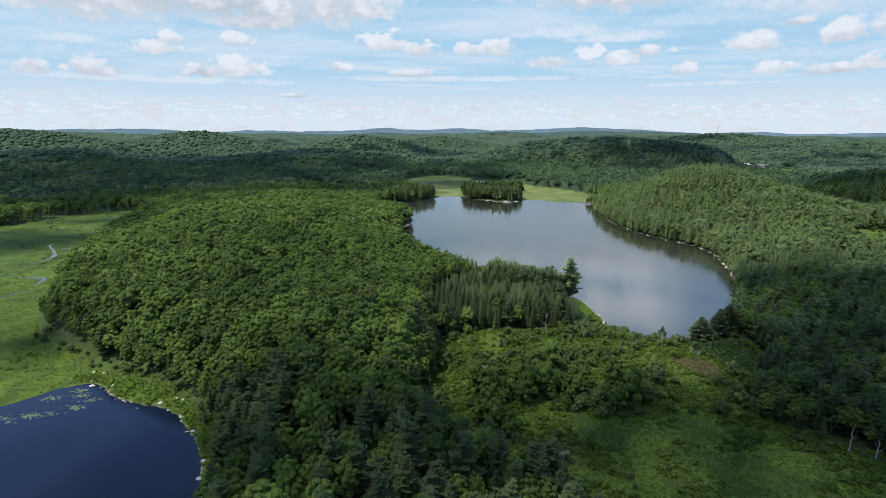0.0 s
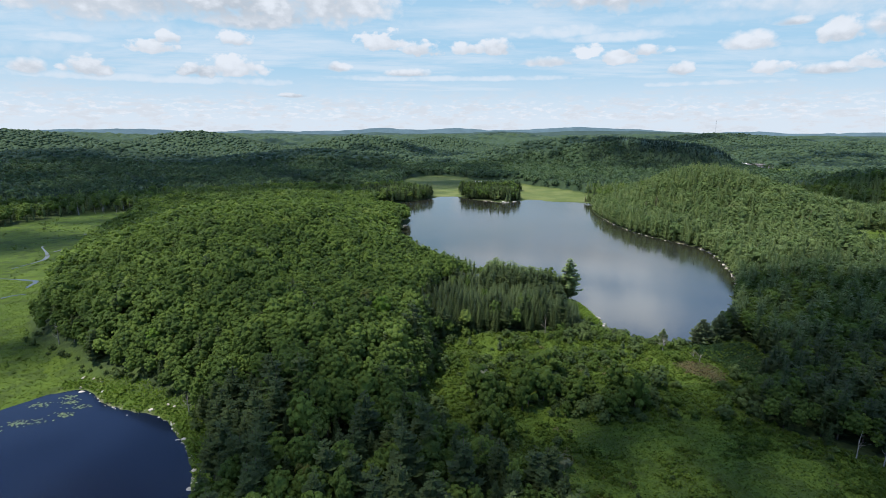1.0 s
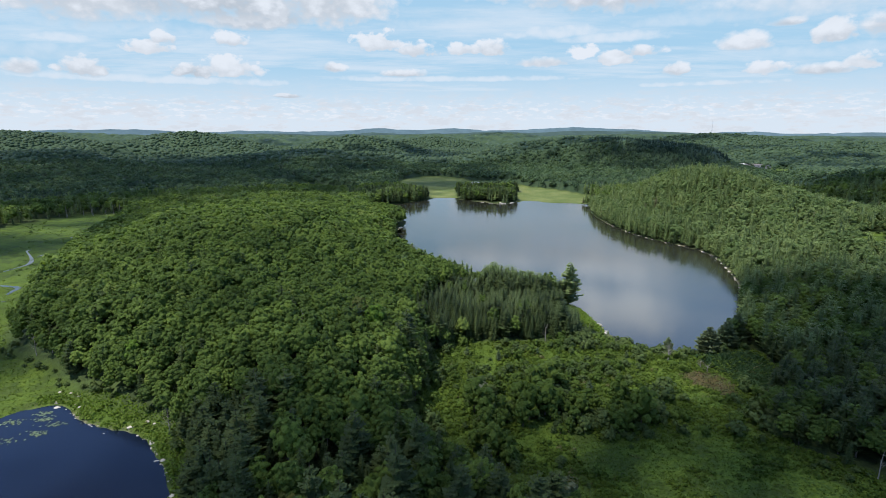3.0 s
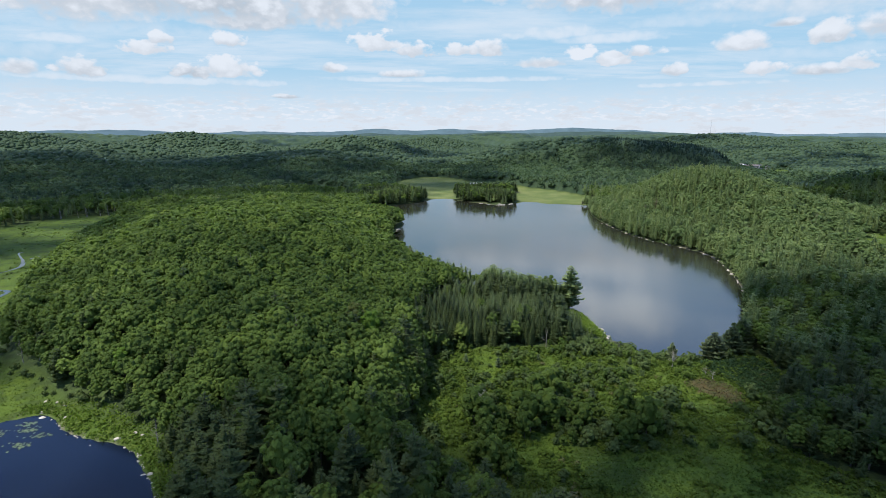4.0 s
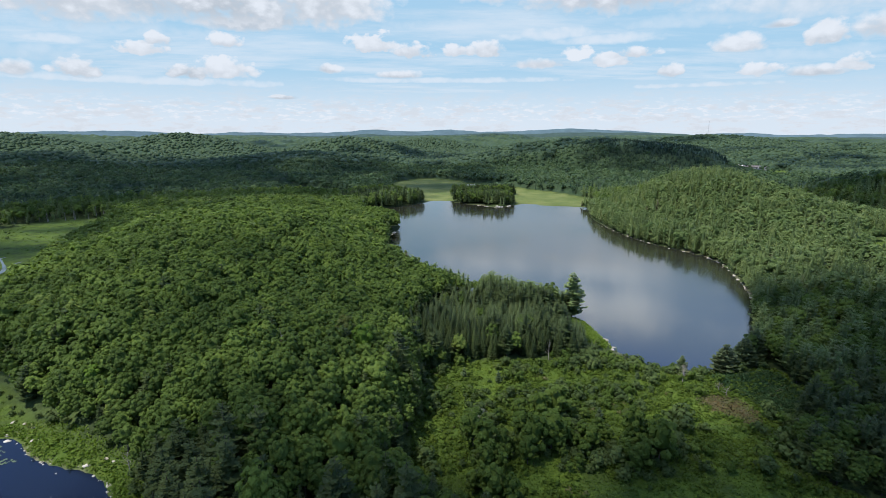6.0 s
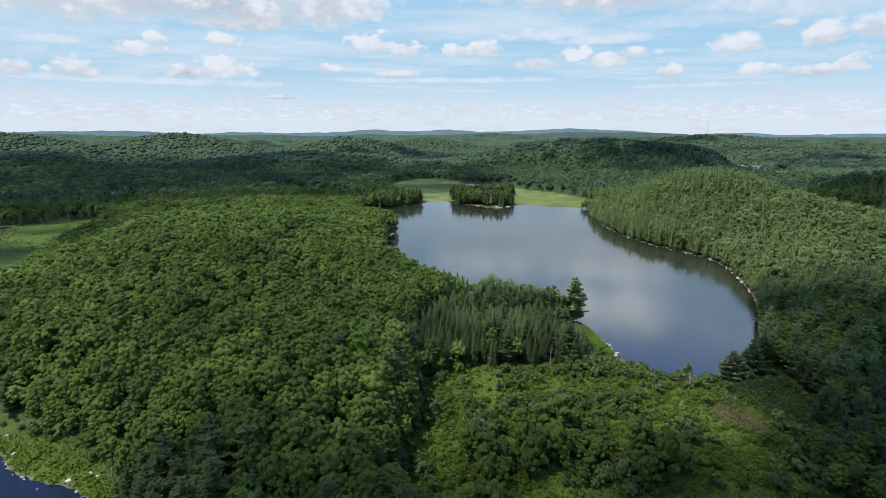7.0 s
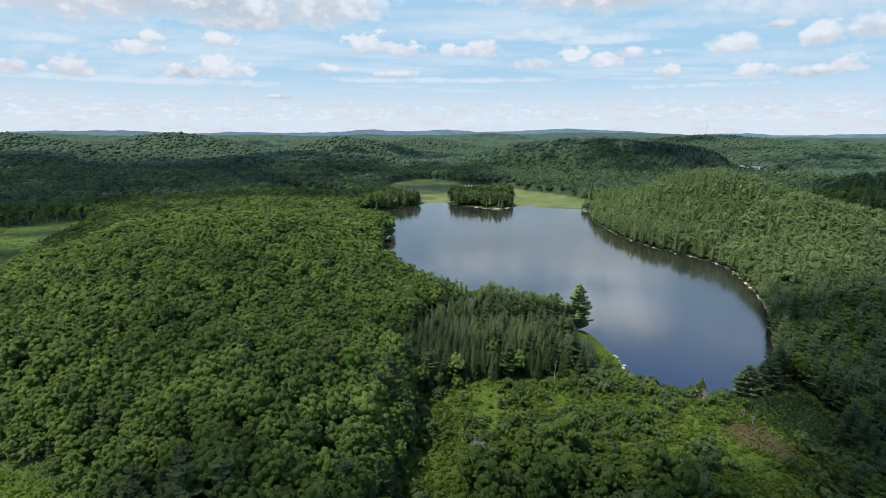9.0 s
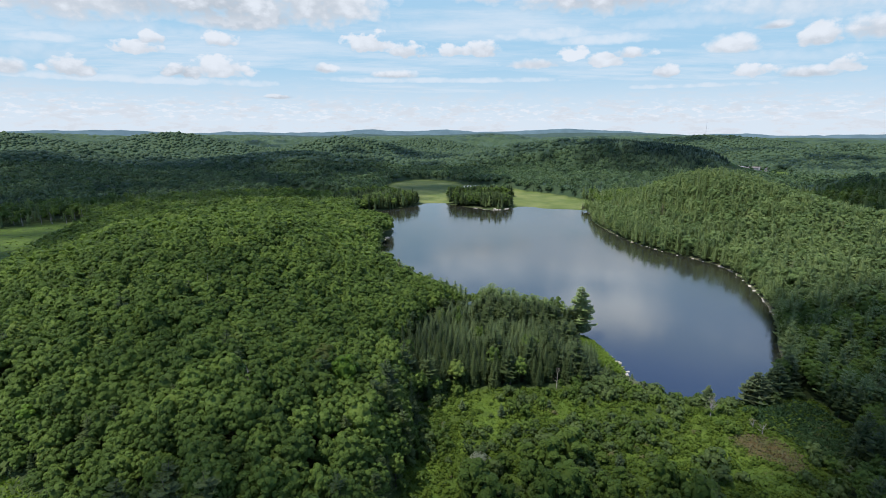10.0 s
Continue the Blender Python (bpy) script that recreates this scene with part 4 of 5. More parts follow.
shade_cloud(-36, 134, 72, 28, 8, 25, 70, 2600)
shade_cloud(-42, 250, 56, 92, 0, 28, 32, 2600)
shade_cloud(46, 160, 60, 26, 0, 26, 32, 2600)
shade_cloud(-400, 575, 120, 62, 10, 27, 70, 1200)
shade_cloud(172, 150, 72, 110, -10, 1, 110, 1500)
shade_cloud(200, 235, 76, 66, 0, 22, 130, 1500)
shade_cloud(-330, 420, 130, 100, 10, 12, 64, 2600)
shade_cloud(20, 102, 125, 38, 4, 2, 110, 1200)
shade_cloud(74, 128, 84, 36, 0, 11, 110, 1200)
shade_cloud(122, 145, 40, 46, 0, 13, 44, 1200)
shade_cloud(-62, 114, 88, 36, 8, 7, 130, 1200)
shade_cloud(-180, 205, 64, 36, 20, 14, 56, 1500)
shade_cloud(-235, 520, 130, 62, 0, 30, 50, 1500)
shade_cloud(-430, 930, 560, 340, 4, 3, 160, 1500)
shade_cloud(-20, 1450, 250, 180, 0, 15, 90, 1500)
shade_cloud(500, 1060, 190, 120, 0, 4, 130, 1500)
shade_cloud(490, 570, 130, 130, 20, 5, 70, 900)
shade_cloud(270, 1450, 300, 110, 4, 6, 110, 1500)
shade_cloud(-460, 620, 170, 110, 10, 17, 90, 1200)
shade_cloud(1000, 1280, 240, 80, 0, 18, 130, 1500)
shade_cloud(720, 1800, 330, 110, 0, 19, 140, 1600)
shade_cloud(950, 1500, 320, 90, -4, 8, 150, 1600)
shade_cloud(880, 1130, 190, 90, 0, 29, 90, 1500)
shade_cloud(1500, 2500, 600, 140, -4, 10, 110, 1600)
shade_cloud(1000, 2100, 380, 200, 0, 23, 80, 1600)
shade_cloud(250, 1160, 190, 80, 0, 24, 60, 1500)
shade_cloud(520, 1480, 260, 110, 0, 21, 90, 1600)
shade_cloud(-800, 2350, 620, 150, 4, 9, 90, 1600)
shade_cloud(300, 2700, 700, 150, 0, 16, 80, 1600)


# ---- shrubs, ferns and grass ----
SILVER = leaf_surface("silvery_leaves", (0.09, 0.11, 0.07), (0.13, 0.15, 0.10), (0.18, 0.20, 0.15), (0.18, 0.2, 0.15))
SAPLING = leaf_surface("sapling_leaves", (0.044, 0.078, 0.015), (0.066, 0.108, 0.021), (0.096, 0.142, 0.029), (0.1, 0.14, 0.047))
FERN = leaf_surface("fern_fronds", (0.024, 0.052, 0.020), (0.036, 0.070, 0.026), (0.050, 0.088, 0.032), (0.08, 0.10, 0.04))
GRASS = leaf_surface("grass_blades", (0.039, 0.069, 0.01), (0.06, 0.098, 0.013), (0.09, 0.13, 0.019), (0.112, 0.113, 0.046))
# Lusher grass, its colour also brightened as sunlight to offset the spruces' shade.
LIT_SHORE_GRASS = leaf_surface("sunlit_shore_grass_blades", (0.07, 0.118, 0.016), (0.1, 0.158, 0.024), (0.135, 0.19, 0.034), (0.15, 0.18, 0.06))


def build_shrubs():
    rng = np.random.default_rng(31)
    gx, gy = np.meshgrid(np.arange(-12, 150, 1.9), np.arange(95, 215, 1.9))
    x = gx.ravel() + rng.uniform(-0.9, 0.9, gx.size)
    y = gy.ravel() + rng.uniform(-0.9, 0.9, gx.size)
    n = wavy(x, y, 14, 91)
    thicket = step(y, 138, 146) * (1 - step(y, 166, 174)) * step(x, 8, 18) * (1 - step(x, 66, 82))
    dense = 0.10 + 0.42 * thicket + 0.36 * step(y, 168, 176) * step(x, 22, 40) * (1 - step(x, 74, 84))
    dense += 0.35 * step(y, 197, 203) * (1 - step(x, 66, 76)) + 0.08 * step(y, 166, 174) * (1 - step(x, 40, 56))
    edge = inside(CLEARING, x, y)
    dense += 0.45 * (edge < 4.5) * (x < 16) * (y > 138)
    dense = np.where((y < 142) & (x > 34), 0.03, dense)
    dense = np.where((y < 142) & (x <= 34), 0.40, dense)
    dense += 0.3 * (edge < 6) * (x > 78) * (y > 110)
    dense *= np.clip(0.75 + 2.2 * n, 0.05, 1.9)
    ok = (rng.uniform(0, 1, len(x)) < dense) & (edge > -5) & (inside(BROWN, x, y) < 1) & (inside(FERNS, x, y) < 1) & (wet_depth(x, y) < -2)
    x, y = x[ok], y[ok]
    z = height(x, y)
    size = np.clip(rng.lognormal(-0.12, 0.36, len(x)), 0.4, 1.6) * np.where((y > 132) & (y < 170), 1.25, 1.12) * np.where((x > 34) & (y < 142), 0.5, 1)
    patterns = []
    for i in range(6):
        tall, wide = 2.5 + 0.35 * (i % 3), 1.15 + 0.12 * (i % 2)
        if i % 2:
            tall, wide = tall * 1.25, wide * 0.72
        root = tagged(new("shrub"), ("leafy dark green shrub growing in the clearing", "slender light green sapling in the clearing")[i % 2], "shrub", "shrubs in the clearing")
        v, q, t = broad_crown(rng, tall, wide, 13, 420, 0.26, 1, 0.05)
        crown = new("crown", mesh_of("crown", v, [q, t], (LEAF_SHRUB, SAPLING)[i % 2], tint=np.zeros(len(v))))
        sv, sq, st = stem(rng, tall * 0.75, 0.05, 4, 0.9, 0.05, 0.15, 5)
        sv[:, 2] += 0.3
        branch = new("stem", mesh_of("stem", sv, [sq, st], BARK))
        crown.parent = branch.parent = root
        patterns.append(root)
    order = np.argsort(np.hypot(x - 35, y - 150))
    for i, k in enumerate(order[:300]):
        m = Matrix.LocRotScale((x[k], y[k], z[k] - 0.1), Euler((0, 0, rng.uniform(0, 6.28))), Vector((1, 1, rng.uniform(0.8, 1.15))) * size[k])
        if i < 6:
            patterns[i].matrix_basis = m
        else:
            copy_thing(patterns[i % 6], m)
    rest = order[300:]
    CROWNS["brush"] = [[broad_crown(rng, 2.6, 1.25, 9, 150, 0.36, 1, 0.04) for i in range(5)]]
    FOLIAGE_KEEP = FOLIAGE[0]
    FOLIAGE[0] = LEAF_SHRUB
    pick = rng.uniform(0, 1, len(rest)) < 0.5
    joined("clearing_brush", "thicket of low green brush in the clearing", 0, "brush", x[rest[pick]], y[rest[pick]], size[rest[pick]], 33)
    FOLIAGE[0] = SAPLING
    joined("clearing_saplings", "light green saplings and bushes in the clearing", 0, "brush", x[rest[~pick]], y[rest[~pick]], size[rest[~pick]], 35, 0.85)
    FOLIAGE[0] = LEAF_SHRUB
    # brush along the foot of the woods, round the pond and on the wetland
    gx, gy = np.meshgrid(np.arange(-420, 330, 3.9), np.arange(90, 640, 3.9))
    bx = gx.ravel() + rng.uniform(-1.2, 1.2, gx.size)
    by = gy.ravel() + rng.uniform(-1.2, 1.2, gx.size)
    w, o = wet_depth(bx, by), open_ground(bx, by)
    rim = (w > -9) & (w < -1.0) & ((by < 300) | (bx > 150)) & (o < 2)
    foot = (o > -7) & (o < 2.5) & (w < -1.5) & (by < 330) & (bx < 0)
    tuft = (inside(WETLAND, bx, by) > 2) & (w < -4) & (wavy(bx, by, 40, 8) > 0.25) & (rng.uniform(0, 1, len(bx)) < 0.025)
    ok = ((rim | foot) & (rng.uniform(0, 1, len(bx)) < np.where((by < 185) & (bx < -45), 0.85, 0.5))) | tuft
    ok |= (inside(GLADE, bx, by) > 1) & (rng.uniform(0, 1, len(bx)) < 0.35)
    ok &= (inside(GRASSY_SHORE, bx, by) < 0) & (inside(POND_BANK, bx, by) < -1)
    bx, by = bx[ok], by[ok]
    joined("shore_brush", "low green brush along wood edges and shores", 0, "brush", bx, by, rng.uniform(0.35, 1.25, len(bx)) * np.where(by > 300, 0.9, 1.0), 34)
    FOLIAGE[0] = FOLIAGE_KEEP


build_shrubs()


def blades(name, label, material, x, y, tall, wide, seed, lean=0.35):
    """Tufts: crossed, bent blades rooted in the ground."""
    rng = np.random.default_rng(seed)
    z = height(x, y)
    n = len(x)
    a = rng.uniform(0, 6.283, n)
    d = np.stack([np.cos(a), np.sin(a), np.zeros(n)], 1)
    h = (tall * rng.uniform(0.6, 1.3, n))[:, None]
    w = (wide * rng.uniform(0.6, 1.3, n))[:, None]
    root = np.stack([x, y, z - 0.05], 1)
    tip = root + np.stack([rng.normal(0, lean, n), rng.normal(0, lean, n), np.ones(n)], 1) * h
    v = np.stack([root - d * w * 0.5, root + d * w * 0.5, tip + d * w * 0.3, tip - d * w * 0.3], 1).reshape(-1, 3)
    me = mesh_of(name, v, [np.arange(4 * n).reshape(n, 4)], material, tint=np.repeat(wavy(x, y, 9, seed) * 0.5 + 0.5, 4))
    tagged(new(name, me), label, "grass", kind="stuff")


def scatter(poly, count, seed, margin=0.0):
    rng = np.random.default_rng(seed)
    lo, hi = poly.min(axis=0), poly.max(axis=0)
    x, y = rng.uniform(lo[0], hi[0], count), rng.uniform(lo[1], hi[1], count)
    ok = (inside(poly, x, y) > margin) & (wet_depth(x, y) < -0.6)
    return x[ok], y[ok]


x, y = scatter(CLEARING, 68000, 1, -4)
ok = (y > 85) & (inside(BROWN, x, y) < 1.5)
blades("clearing_grass", "tall green meadow grass and herbs in the clearing", GRASS, x[ok], y[ok], 0.34, 0.38, 41, 1.2)
x, y = scatter(BROWN, 2000, 2)
blades("dry_grass", "patch of dry brown grass and bracken", surface("straw", make_plain((0.062, 0.043, 0.016), (0.044, 0.048, 0.012), 0.5)), x, y, 0.4, 0.35, 42, 1.0)
x, y = scatter(FERNS, 9000, 3)
blades("fern_bed", "dense even bed of dark green ferns", FERN, x, y, 0.9, 0.7, 43, 0.8)
x, y = scatter(GRASSY_SHORE, 11000, 4)
blades("shore_grass", "bright green grass on the lake shore", LIT_SHORE_GRASS, x, y, 0.6, 0.6, 44, 1.0)
x, y = scatter(WETLAND, 190000, 5)
ok = (y < 300) & (x > -280)
blades("marsh_sedge", "yellow-green sedge of the marsh", GRASS, x[ok], y[ok], 0.34, 0.5, 45, 1.0)


x, y = scatter(POND_BANK, 18000, 6, -4)
ok = wavy(x, y, 7, 46) > -0.6
blades("pond_bank_grass", "lush yellow-green grass between the pond rocks", LIT_SHORE_GRASS, x[ok], y[ok], 0.6, 0.55, 46, 0.9)


CROWNS["herb"] = [[broad_crown(np.random.default_rng(60 + i), 0.9, 0.75, 3, 34, 0.36, 1, 0.0) for i in range(5)]]


def herbs(name, label, material, x, y, lo, hi, seed):
    """Low leafy clumps that fill open ground."""
    keep, FOLIAGE[0] = FOLIAGE[0], material
    joined(name, label, 0, "herb", x, y, np.random.default_rng(seed).uniform(lo, hi, len(x)), seed)
    FOLIAGE[0] = keep


x, y = scatter(CLEARING, 9500, 7, -4)
ok = (y > 96) & (inside(BROWN, x, y) < 1) & (wavy(x, y, 11, 47) > np.where(y < 136, -0.08, -0.3))
herbs("clearing_herbs", "waist-high herbs and young growth in the clearing", GRASS, x[ok], y[ok], 0.5, 1.25, 47)
x, y = scatter(POND_BANK, 700, 8)
herbs("pond_bank_herbs", "lush low plants on the pond bank", LIT_SHORE_GRASS, x, y, 0.5, 1.3, 48)
x, y = scatter(WETLAND, 6000, 9)
ok = (wavy(x, y, 30, 48) > 0.15) & (x > -420) & (y > 120)
herbs("marsh_herbs", "tufts of sedge and low shrubs in the marsh", GRASS, x[ok], y[ok], 0.35, 0.9, 49)


# ---- trees that stand alone ----
def lone_conifer(name, x, y, tall, wide, material, label, seed, bare=0.08, point=0.75, levels=20, arms=7, per_arm=9):
    rng = np.random.default_rng(seed)
    root = tagged(new(name), label, "tree")
    v, q, t = needle_crown(rng, tall, wide, levels, arms, per_arm, bare, 0.05, 0.3, point, 0.5)
    crown = new("crown", mesh_of("crown", v, [q, t], material, tint=np.full(len(v), 0.4)))
    sv, sq, st = stem(rng, tall * 0.97, tall * 0.014 + 0.05)
    trunk = new("trunk", mesh_of("trunk", sv, [sq, st], BARK))
    crown.parent = trunk.parent = root
    root.location = (x, y, at_ground(x, y) - 0.1)


lone_conifer("pine_tree", 68.5, 264, 23.5, 6.8, LIT_PINE, "tall white pine standing over the lake point", 1, 0.10, 0.62, 19, 9, 10)
lone_conifer("pine_tree", 110, 203.5, 12.0, 5.6, NEEDLE_SPRUCE, "broad bushy dark pine on the near shore", 2, 0.02, 0.7, 22, 10)
lone_conifer("pine_tree", 119, 207, 13.5, 5.2, NEEDLE_SPRUCE, "dark pine leaning among others on the shore", 3, 0.03, 0.7, 22, 10)
lone_conifer("pine_tree", 126, 212, 15, 5.2, NEEDLE_SPRUCE, "dark pine beside the lake bay", 4, 0.04, 0.7, 22, 10)
lone_conifer("spruce_tree", 103, 204, 3.4, 1.3, NEEDLE_SPRUCE, "small young spruce at the water's edge", 5, 0.04, 0.8, 10)
lone_conifer("spruce_tree", 92.5, 201, 8.0, 2.5, NEEDLE_SPRUCE, "young spruce with bare grey lower branches", 6, 0.16, 0.7, 16, 7)
lone_conifer("pine_tree", -131, 184, 13.0, 4.4, NEEDLE_NEAR, "dark bushy pine at the marsh's edge", 7, 0.06, 0.6, 15, 8, 7)
lone_conifer("spruce_tree", -96, 165, 9.5, 1.9, NEEDLE_NEAR, "slim dark spruce over the pond bank", 8, 0.05, 0.8, 16, 7, 5)
for i, (a, b, h) in enumerate([(60, 205, 5.0), (12, 200, 4.2), (24, 196, 4.8), (52, 170, 4.5), (30, 186, 3.0), (40, 200, 3.5), (74, 196, 3.2), (6, 190, 3.0), (63, 186, 3.4)]):
    lone_conifer("spruce_tree", a, b, h, h * 0.34, NEEDLE_SPRUCE, "young dark spruce among the clearing shrubs", 10 + i, 0.03, 0.85, 11, 6, 5)


def lone_broadleaf(x, y, tall, wide, material, label, seed, name="maple_tree", leaves=1500, size=0.44):
    rng = np.random.default_rng(seed)
    root = tagged(new(name), label, "tree")
    v, q, t = broad_crown(rng, tall, wide, 22, leaves, size, 2)
    crown = new("crown", mesh_of("crown", v, [q, t], material, tint=np.full(len(v), 0.5)))
    sv, sq, st = stem(rng, tall * 0.8, 0.05 + 0.012 * tall, 7, tall * 0.22)
    trunk = new("trunk", mesh_of("trunk", sv, [sq, st], BARK))
    crown.parent = trunk.parent = root
    root.location = (x, y, at_ground(x, y) - 0.1)


LIME = leaf_surface("lime_leaves", (0.070, 0.130, 0.018), (0.100, 0.175, 0.024), (0.14, 0.225, 0.034), (0.14, 0.22, 0.03))
OLIVE = leaf_surface("olive_leaves", (0.08, 0.10, 0.025), (0.11, 0.13, 0.035), (0.14, 0.155, 0.045), (0.14, 0.15, 0.05))
lone_broadleaf(-103, 175, 14.0, 2.9, LIME, "vivid lime-green tree at the wood's foot", 1)
lone_broadleaf(-28, 187, 17.5, 3.8, OLIVE, "olive-yellow tree with thinning leaves", 2)
lone_broadleaf(-22, 183, 17.5, 4.2, LIME, "bright yellow-green tree in the canopy", 3)
lone_broadleaf(15, 172, 3.6, 2.6, SILVER, "wide silvery-leaved shrub in the clearing", 4, "shrub", 700, 0.3)
lone_broadleaf(-31, 106, 11.5, 2.6, OLIVE, "olive-green thin-leaved tree with pale stem", 5)
lone_broadleaf(-22, 110, 11.0, 2.6, OLIVE, "olive-green tree with sparse crown", 6)


def snag(x, y, tall, label, seed, limbs=9, lean=0.05, reach=3.2, thick=0.16):
    rng = np.random.default_rng(seed)
    v, q, t = stem(rng, tall, thick, limbs, reach, lean, 0.3, 5)
    ob = tagged(new("dead_tree", mesh_of("dead_tree", v, [q, t], DEADWOOD)), label, "dead tree", "standing dead trees")
    ob.location = (x, y, at_ground(x, y))


for i, (a, b, h, n) in enumerate([(-158, 201, 10, 9), (-150, 199, 7, 5), (1, 105, 8.5, 8), (22, 113, 10, 3), (112, 124, 9, 7), (117, 121, 6, 4), (-44, 171, 15.5, 12),
                                  (-82, 240, 15, 10), (46, 213.5, 9, 6), (89, 193, 7.5, 30), (122, 176, 7, 6), (-80, 150, 7, 16), (98, 186, 4, 8), (99, 183, 3.5, 8), (126, 160, 8, 6)]):
    snag(a, b, h, ("bleached bare dead tree with broken branches", "slender grey dead tree with a few limbs")[n < 7], 50 + i, n)
for i in range(11):
    snag(-392 + 6.2 * i + 3 * math.sin(i * 2.3), 536 + 3.3 * i + 4 * math.cos(i * 1.7), 11 + 3 * math.sin(i * 1.9), "pale bare trunk at the marsh edge", 80 + i, 3, 0.04, 1.5, 0.24)


# ---- rocks ----
def boulder_mesh(seed):
    rng = np.random.default_rng(seed)
    bm = bmesh.new()
    bmesh.ops.create_icosphere(bm, subdivisions=2, radius=1)
    cuts = rng.normal(0, 1, (6, 3))
    for v in bm.verts:
        p = np.array(v.co)
        for c in cuts:
            c = c / np.linalg.norm(c)
            over = p @ c - 0.72
            if over > 0:
                p = p - c * over * 0.85
        v.co = p * (1 + rng.uniform(-0.05, 0.05)) * (1.0, 0.75, 0.55)
    me = bpy.data.meshes.new("boulder")
    bm.to_mesh(me)
    bm.free()
    me.materials.append(ROCK)
    return me


BOULDERS = [boulder_mesh(i) for i in range(6)]


def boulder(x, y, size, turn, pick, label, group, flat=1.0):
    ob = tagged(new("boulder", BOULDERS[pick % 6]), label, "rock", group)
    z = max(at_ground(x, y), -0.25)
    ob.matrix_basis = Matrix.LocRotScale((x, y, z - 0.08 * size * flat), Euler((0, 0, turn)), Vector((size, size, size * flat)))


def along_shore(poly, lo, hi, count, seed, spread, sizes, label, group):
    """Rocks along a stretch of an outline, from corner share lo to hi."""
    rng = np.random.default_rng(seed)
    seg = np.linalg.norm(np.roll(poly, -1, axis=0) - poly, axis=1)
    run = np.concatenate([[0], np.cumsum(seg)])
    closed = np.vstack([poly, poly[:1]])
    for i in range(count):
        s = run[-1] * rng.uniform(lo, hi)
        x, y = np.interp(s, run, closed[:, 0]), np.interp(s, run, closed[:, 1])
        boulder(x + rng.normal(0, spread), y + rng.normal(0, spread), float(np.clip(rng.lognormal(math.log(sizes), 0.45), 0.2, 2.4)), rng.uniform(0, 6.28), i, label, group, rng.uniform(0.7, 1.1))


def share(poly, x, y):
    """How far along an outline its corner nearest to (x, y) lies."""
    seg = np.linalg.norm(np.roll(poly, -1, axis=0) - poly, axis=1)
    run = np.concatenate([[0], np.cumsum(seg)])
    return run[np.argmin(np.hypot(poly[:, 0] - x, poly[:, 1] - y))] / run[-1]


along_shore(POND, share(POND, -91, 152), share(POND, -56, 103), 100, 1, 0.9, 0.32, "pale granite rock on the pond shore", "rocks on the pond shore")
along_shore(POND, share(POND, -129, 169), share(POND, -91, 152), 40, 2, 2.0, 0.4, "pale granite rock in grass by the pond", "rocks on the pond shore")
along_shore(LAKE, share(LAKE, 75, 250), share(LAKE, 76, 224), 26, 3, 0.6, 0.42, "sunlit pale granite rock on the point", "rocks on the point")
along_shore(LAKE, share(LAKE, 174, 287), share(LAKE, 165, 520), 90, 4, 0.9, 0.5, "pale rock along the wooded lake bank", "rocks on the lake bank")
along_shore(LAKE, share(LAKE, 100, 650), share(LAKE, 52, 655), 26, 5, 0.9, 0.9, "pale rock at the island's edge", "rocks on the island")
along_shore(LAKE, share(LAKE, -31, 527), share(LAKE, -37, 470), 14, 6, 0.8, 0.9, "pale rock on the wooded shore", "rocks on the far shore")
for i, (a, b, s) in enumerate([(-105, 153, 0.95), (-100.5, 151.5, 0.85), (-96, 152, 0.5), (-66.5, 124, 1.0), (-64.5, 117, 1.2), (-63, 112, 0.8), (-126, 174, 0.9), (-122, 172, 0.8),
                               (-131, 176, 1.0), (-90, 156, 0.9), (-87, 155, 0.8), (-118, 166, 0.8), (77.4, 230, 1.4), (77, 234, 0.9), (76, 227, 0.9), (78, 636, 2.6), (84, 637, 2.0)]):
    boulder(a, b, s, i * 1.3, i, "large pale granite boulder at the waterline", "large shore boulders", 0.7)


# ---- pond lilies and the marsh stream ----
PAD = surface("lily_pad", make_plain((0.05, 0.08, 0.025), (0.10, 0.125, 0.045), 1.5, 0.5))
rng = np.random.default_rng(3)
s = Shape()
for cx, cy, n in [(-138, 145, 26), (-132, 147, 44), (-128, 148, 30), (-122, 152, 50), (-125, 160, 44), (-120, 157, 30), (-134, 158, 40), (-128, 163, 30)]:
    for i in range(n):
        px, py = cx + rng.normal(0, 1.9), cy + rng.normal(0, 0.8)
        r = rng.uniform(0.12, 0.4)
        ang = np.linspace(0.3, 5.98, 9)
        ring = np.stack([px + np.cos(ang) * r, py + np.sin(ang) * r, np.full(9, 0.03 + 0.01 * rng.uniform())], 1)
        k = np.arange(8)
        s.add(np.vstack([ring, [[px, py, 0.025]]]), tris=np.stack([k, k + 1, np.full(8, 9)], 1))
v, q, t = s.arrays()
tagged(new("lily_pads", mesh_of("lily_pads", v, [t], PAD)), "patches of green lily pads afloat on the pond", "water plants", kind="stuff")


